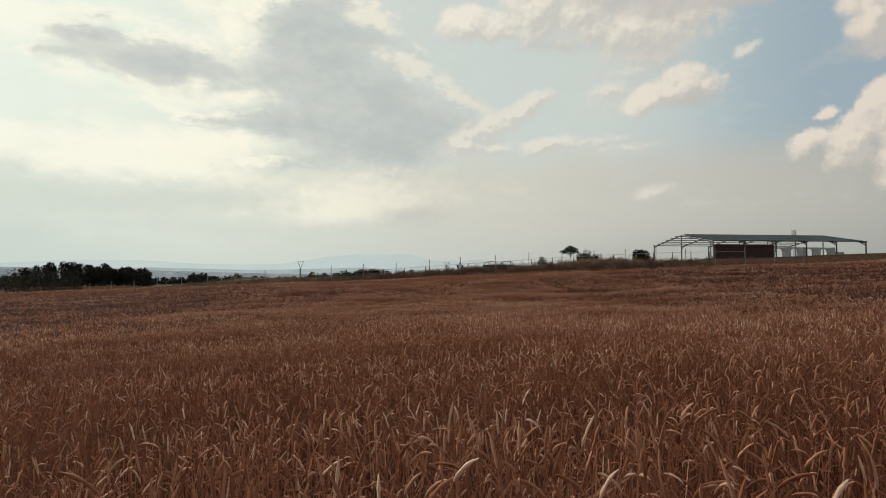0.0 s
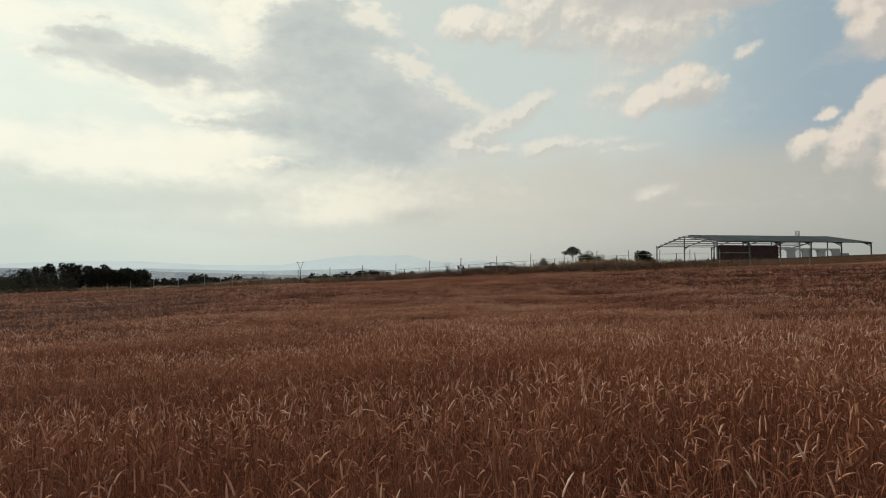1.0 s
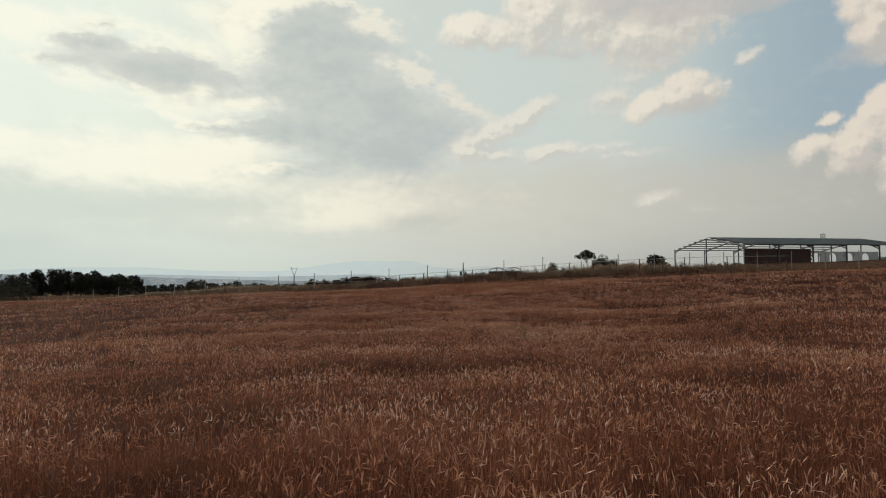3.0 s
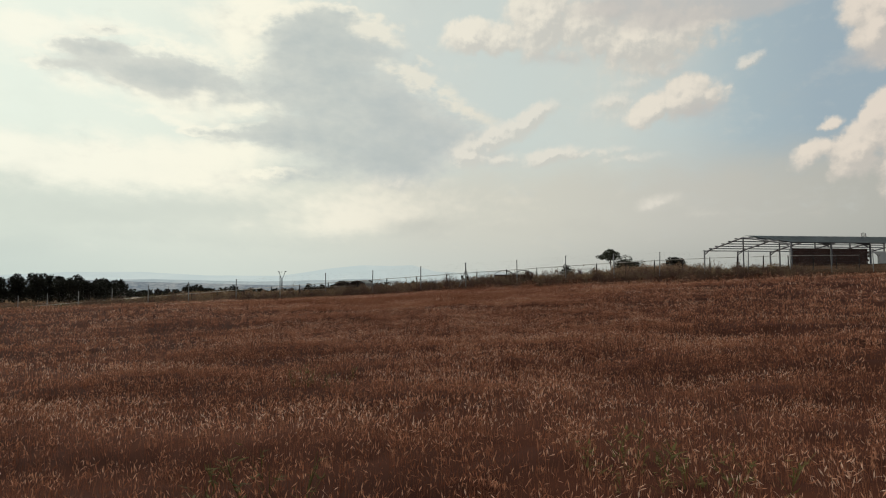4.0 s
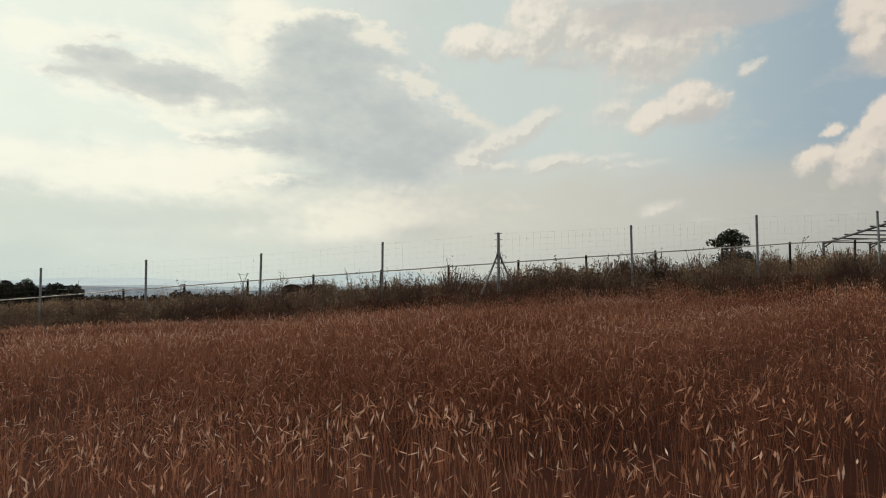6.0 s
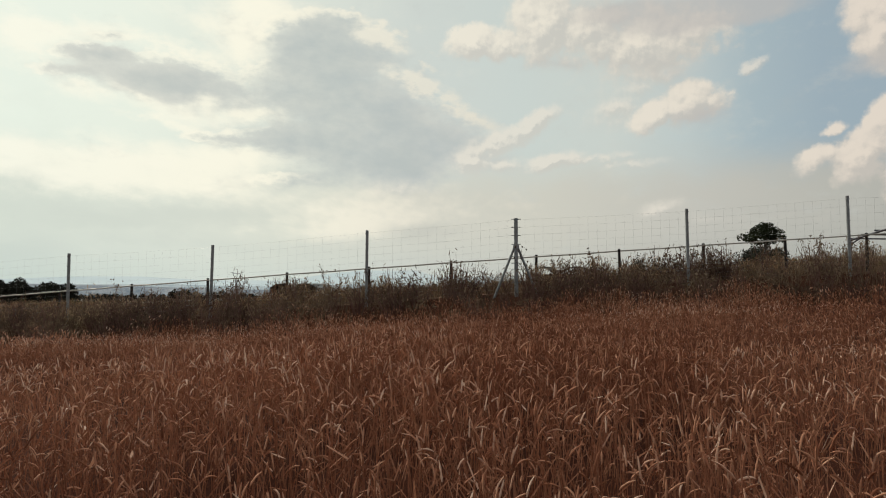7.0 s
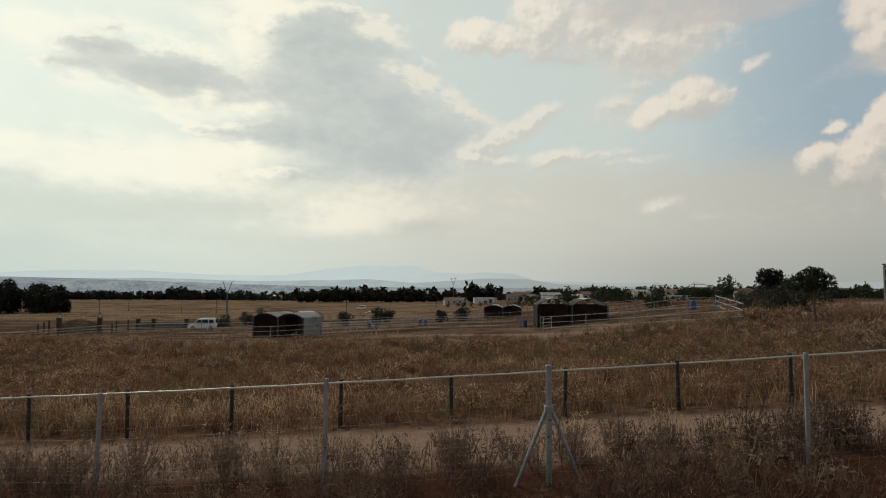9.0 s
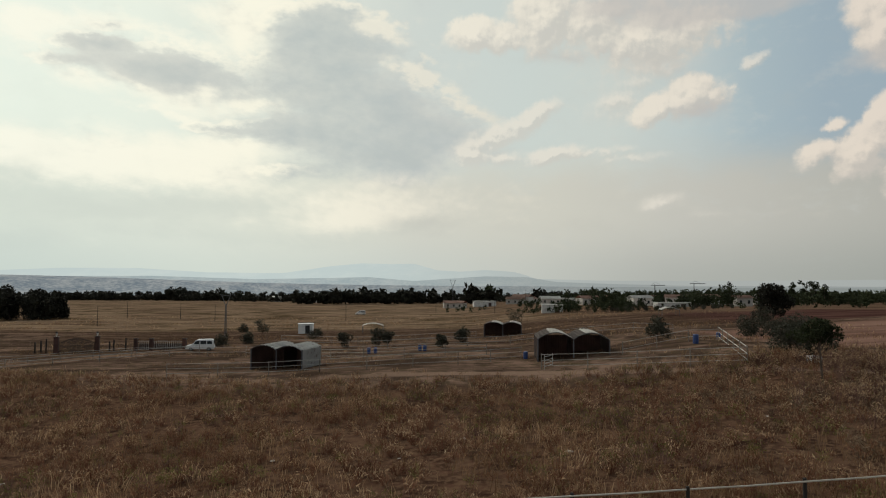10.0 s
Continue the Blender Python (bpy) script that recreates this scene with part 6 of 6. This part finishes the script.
def metal_gate():
    ob = thing("paddock_gate", "pale tubular metal gate standing half open", "gate", at(8.7, 136.8, 62) @ Matrix.Scale(0.82, 4))
    bm = bmesh.new()
    for x in (0, 2.4):
        tube(bm, [(x, 0, 0.05), (x, 0, 1.5)], 0.04, 6)
    part("gate_frame", bm, PALE_RAIL, ob)
    for z in (0.35, 0.65, 0.95, 1.3):
        bm = bmesh.new()
        tube(bm, [(0, 0, z), (2.4, 0, z)], 0.028, 5)
        part("bar", bm, PALE_RAIL, ob)


metal_gate()


# ---- barrels ----
def barrel():
    ob = thing("blue_barrel", "blue plastic barrel standing in the paddock", "barrel", at(22.8, 141.9) @ Matrix.Scale(0.85, 4), "blue barrels")
    bm = bmesh.new()
    prof = [(0.24, 0), (0.28, 0.04), (0.29, 0.3), (0.3, 0.31), (0.3, 0.35), (0.29, 0.36), (0.29, 0.58), (0.3, 0.59), (0.3, 0.63), (0.29, 0.64), (0.28, 0.9), (0.25, 0.94)]
    tube(bm, [(0, 0, z) for _, z in prof], [r for r, _ in prof], 16)
    part("drum", bm, BLUE_PLASTIC, ob)
    bm = bmesh.new()
    tube(bm, [(0, 0, 0.93), (0, 0, 0.96)], [0.22, 0.2], 16)
    part("lid", bm, BLUE_PLASTIC, ob)
    return ob


first = barrel()
for x, y in [(-8.4, 160.7), (-7.6, 160.5), (-2.4, 160.3), (-1.8, 159.6), (8.2, 145.6), (27.6, 148.8)]:
    copy_thing(first, at(x, y, x * 40) @ Matrix.Scale(0.85, 4))


# ---- cars ----
def estate_car(x, y, turn, scale=1.0):
    """A boxy white family car, 4.2 m long, nose towards -x."""
    ob = thing("parked_car", "white boxy estate car with dark windows", "car", at(x, y, turn, 0.02) @ Matrix.Scale(scale, 4), "parked cars")
    # side outline: x along the car, z up
    low = [(-2.08, 0.32), (-2.1, 0.62), (-1.95, 0.86), (-1.2, 1.02), (2.0, 1.04), (2.1, 0.7), (2.08, 0.32)]
    cab = [(-1.2, 1.02), (-0.62, 1.66), (-0.2, 1.78), (1.75, 1.80), (1.98, 1.66), (2.03, 1.04)]

    def loft(bm, outline, w0, w1):
        a = [bm.verts.new((px, -w0 + (w0 - w1) * max(0, (pz - 1.0) / 0.8), pz)) for px, pz in outline]
        b = [bm.verts.new((v.co.x, -v.co.y, v.co.z)) for v in a]
        bm.faces.new(a)
        bm.faces.new(b[::-1])
        for i in range(len(a)):
            j = (i + 1) % len(a)
            bm.faces.new((a[j], a[i], b[i], b[j]))
        bmesh.ops.recalc_face_normals(bm, faces=bm.faces[:])
        bmesh.ops.bevel(bm, geom=bm.edges[:], offset=0.045, segments=2, affect="EDGES")
    bm = bmesh.new()
    loft(bm, low, 0.87, 0.87)
    body = part("body", bm, CAR_WHITE, ob)
    bm = bmesh.new()
    loft(bm, cab, 0.84, 0.70)
    part("cabin", bm, CAR_WHITE, ob)
    for side in (-1, 1):
        for pts in ([(-0.98, 1.08), (-0.55, 1.58), (-0.05, 1.60), (-0.05, 1.08)], [(0.05, 1.08), (0.05, 1.60), (0.95, 1.60), (0.95, 1.08)], [(1.05, 1.08), (1.05, 1.60), (1.70, 1.58), (1.82, 1.08)]):
            bm = bmesh.new()
            bm.faces.new([bm.verts.new((px, side * (0.853 - 0.145 * (pz - 1.0) / 0.8 + 0.002), pz)) for px, pz in pts])
            bmesh.ops.solidify(bm, geom=bm.faces[:], thickness=0.012)
            part("side_window", bm, GLASS_DARK, ob)
        bm = bmesh.new()
        box(bm, 0.12, 0.16, 0.14, Matrix.Translation((-0.85, side * 0.95, 1.02)), 0.03)
        part("mirror", bm, CAR_WHITE, ob)
        bm = bmesh.new()
        box(bm, 0.08, 0.30, 0.16, Matrix.Translation((-2.05, side * 0.62, 0.66)), 0.02)
        part("headlight", bm, LAMP_GLASS, ob)
        for wx in (-1.3, 1.32):
            bm = bmesh.new()
            tube(bm, [(wx, side * 0.66, 0.31), (wx, side * 0.70, 0.31), (wx, side * 0.86, 0.31), (wx, side * 0.89, 0.31)], [0.27, 0.31, 0.31, 0.27], 18)
            wheel = part("wheel", bm, RUBBER, ob, "black tyre")
            bm = bmesh.new()
            tube(bm, [(wx, side * 0.87, 0.31), (wx, side * 0.897, 0.31)], [0.19, 0.17], 14)
            part("rim", bm, STEEL, wheel)
    for z0, pts in ((0, [(-1.14, 1.06), (-0.63, 1.62)]), (1, [(2.04, 1.12), (2.0, 1.6)])):
        bm = bmesh.new()
        off = -0.03 if z0 == 0 else 0.03
        bm.faces.new([bm.verts.new((px + off, sy * (0.72 if i else 0.80), pz + 0.02)) for i, (px, pz) in enumerate(pts) for sy in ((-1, 1) if i == 0 else (1, -1))])
        bmesh.ops.solidify(bm, geom=bm.faces[:], thickness=0.012)
        part("windscreen" if z0 == 0 else "rear_window", bm, GLASS_DARK, ob)
    bm = bmesh.new()
    box(bm, 0.12, 1.6, 0.2, Matrix.Translation((-2.1, 0, 0.36)), 0.03)
    part("bumper", bm, RUBBER, ob)
    return ob


estate_car(-33.2, 173.9, 14, 0.88)
estate_car(-35.8, 356.0, 8)


# ---- small things on the ground ----
def trough(x, y, turn, wide):
    ob = thing("water_trough", "low white water trough in the dry grass", "trough", at(x, y, turn), "troughs")
    bm = bmesh.new()
    box(bm, wide, 0.06, 0.42, Matrix.Translation((0, -0.3, 0)), 0.01)
    box(bm, wide, 0.06, 0.42, Matrix.Translation((0, 0.3, 0)), 0.01)
    for sx in (-1, 1):
        box(bm, 0.06, 0.54, 0.42, Matrix.Translation((sx * (wide / 2 - 0.03), 0, 0)), 0.01)
    part("basin", bm, WHITE_PAINT, ob)
    bm = bmesh.new()
    box(bm, wide - 0.13, 0.53, 0.06, Matrix.Translation((0, 0, 0.02)))
    part("base", bm, WHITE_PAINT, ob)


trough(-46.0, 149.7, 6, 2.6)
trough(26.5, 129.7, 20, 0.8)


# ---- stones ----
def stones():
    rng = np.random.default_rng(55)
    for n in range(7):
        x, y = rng.uniform(-20, 24), rng.uniform(102.5, 118)
        bm = bmesh.new()
        bmesh.ops.create_icosphere(bm, subdivisions=2, radius=1.0)
        size = rng.uniform(0.07, 0.15)
        for v in bm.verts:
            v.co *= 1 + 0.25 * noise.noise(v.co * 1.7 + Vector((n * 3.1, 0, 0)))
            v.co.x, v.co.y, v.co.z = v.co.x * size * 1.3, v.co.y * size, v.co.z * size * 0.6
        ob = part("field_stone", bm, STONE_PALE, None, "pale rough fieldstone lying in the dry meadow")
        tagged(ob, category="stone", group="field stones")
        ob.matrix_basis = at(x, y, rng.uniform(0, 360), 0.02)


stones()


# ---- far cranes ----
def tower_crane(x, y, turn, tall, reach):
    ob = thing("tower_crane", "thin grey tower crane far off over the town", "crane", at(x, y, turn), "far cranes")
    bm = bmesh.new()
    box(bm, 0.9, 0.9, tall, None, 0.02)
    part("mast", bm, FRAME_STEEL, ob)
    bm = bmesh.new()
    tube(bm, [(-reach * 0.35, 0, tall - 1.5), (reach, 0, tall - 1.5)], 0.5, 6)
    part("jib", bm, FRAME_STEEL, ob)
    bm = bmesh.new()
    tube(bm, [(-reach * 0.3, 0, tall - 1.2), (0, 0, tall + 3.0), (reach * 0.7, 0, tall - 1.2)], 0.14, 5)
    part("tie", bm, FRAME_STEEL, ob)


tower_crane(305.0, 1060.0, 12, 24, 16)
tower_crane(385.0, 1120.0, -8, 28, 17)
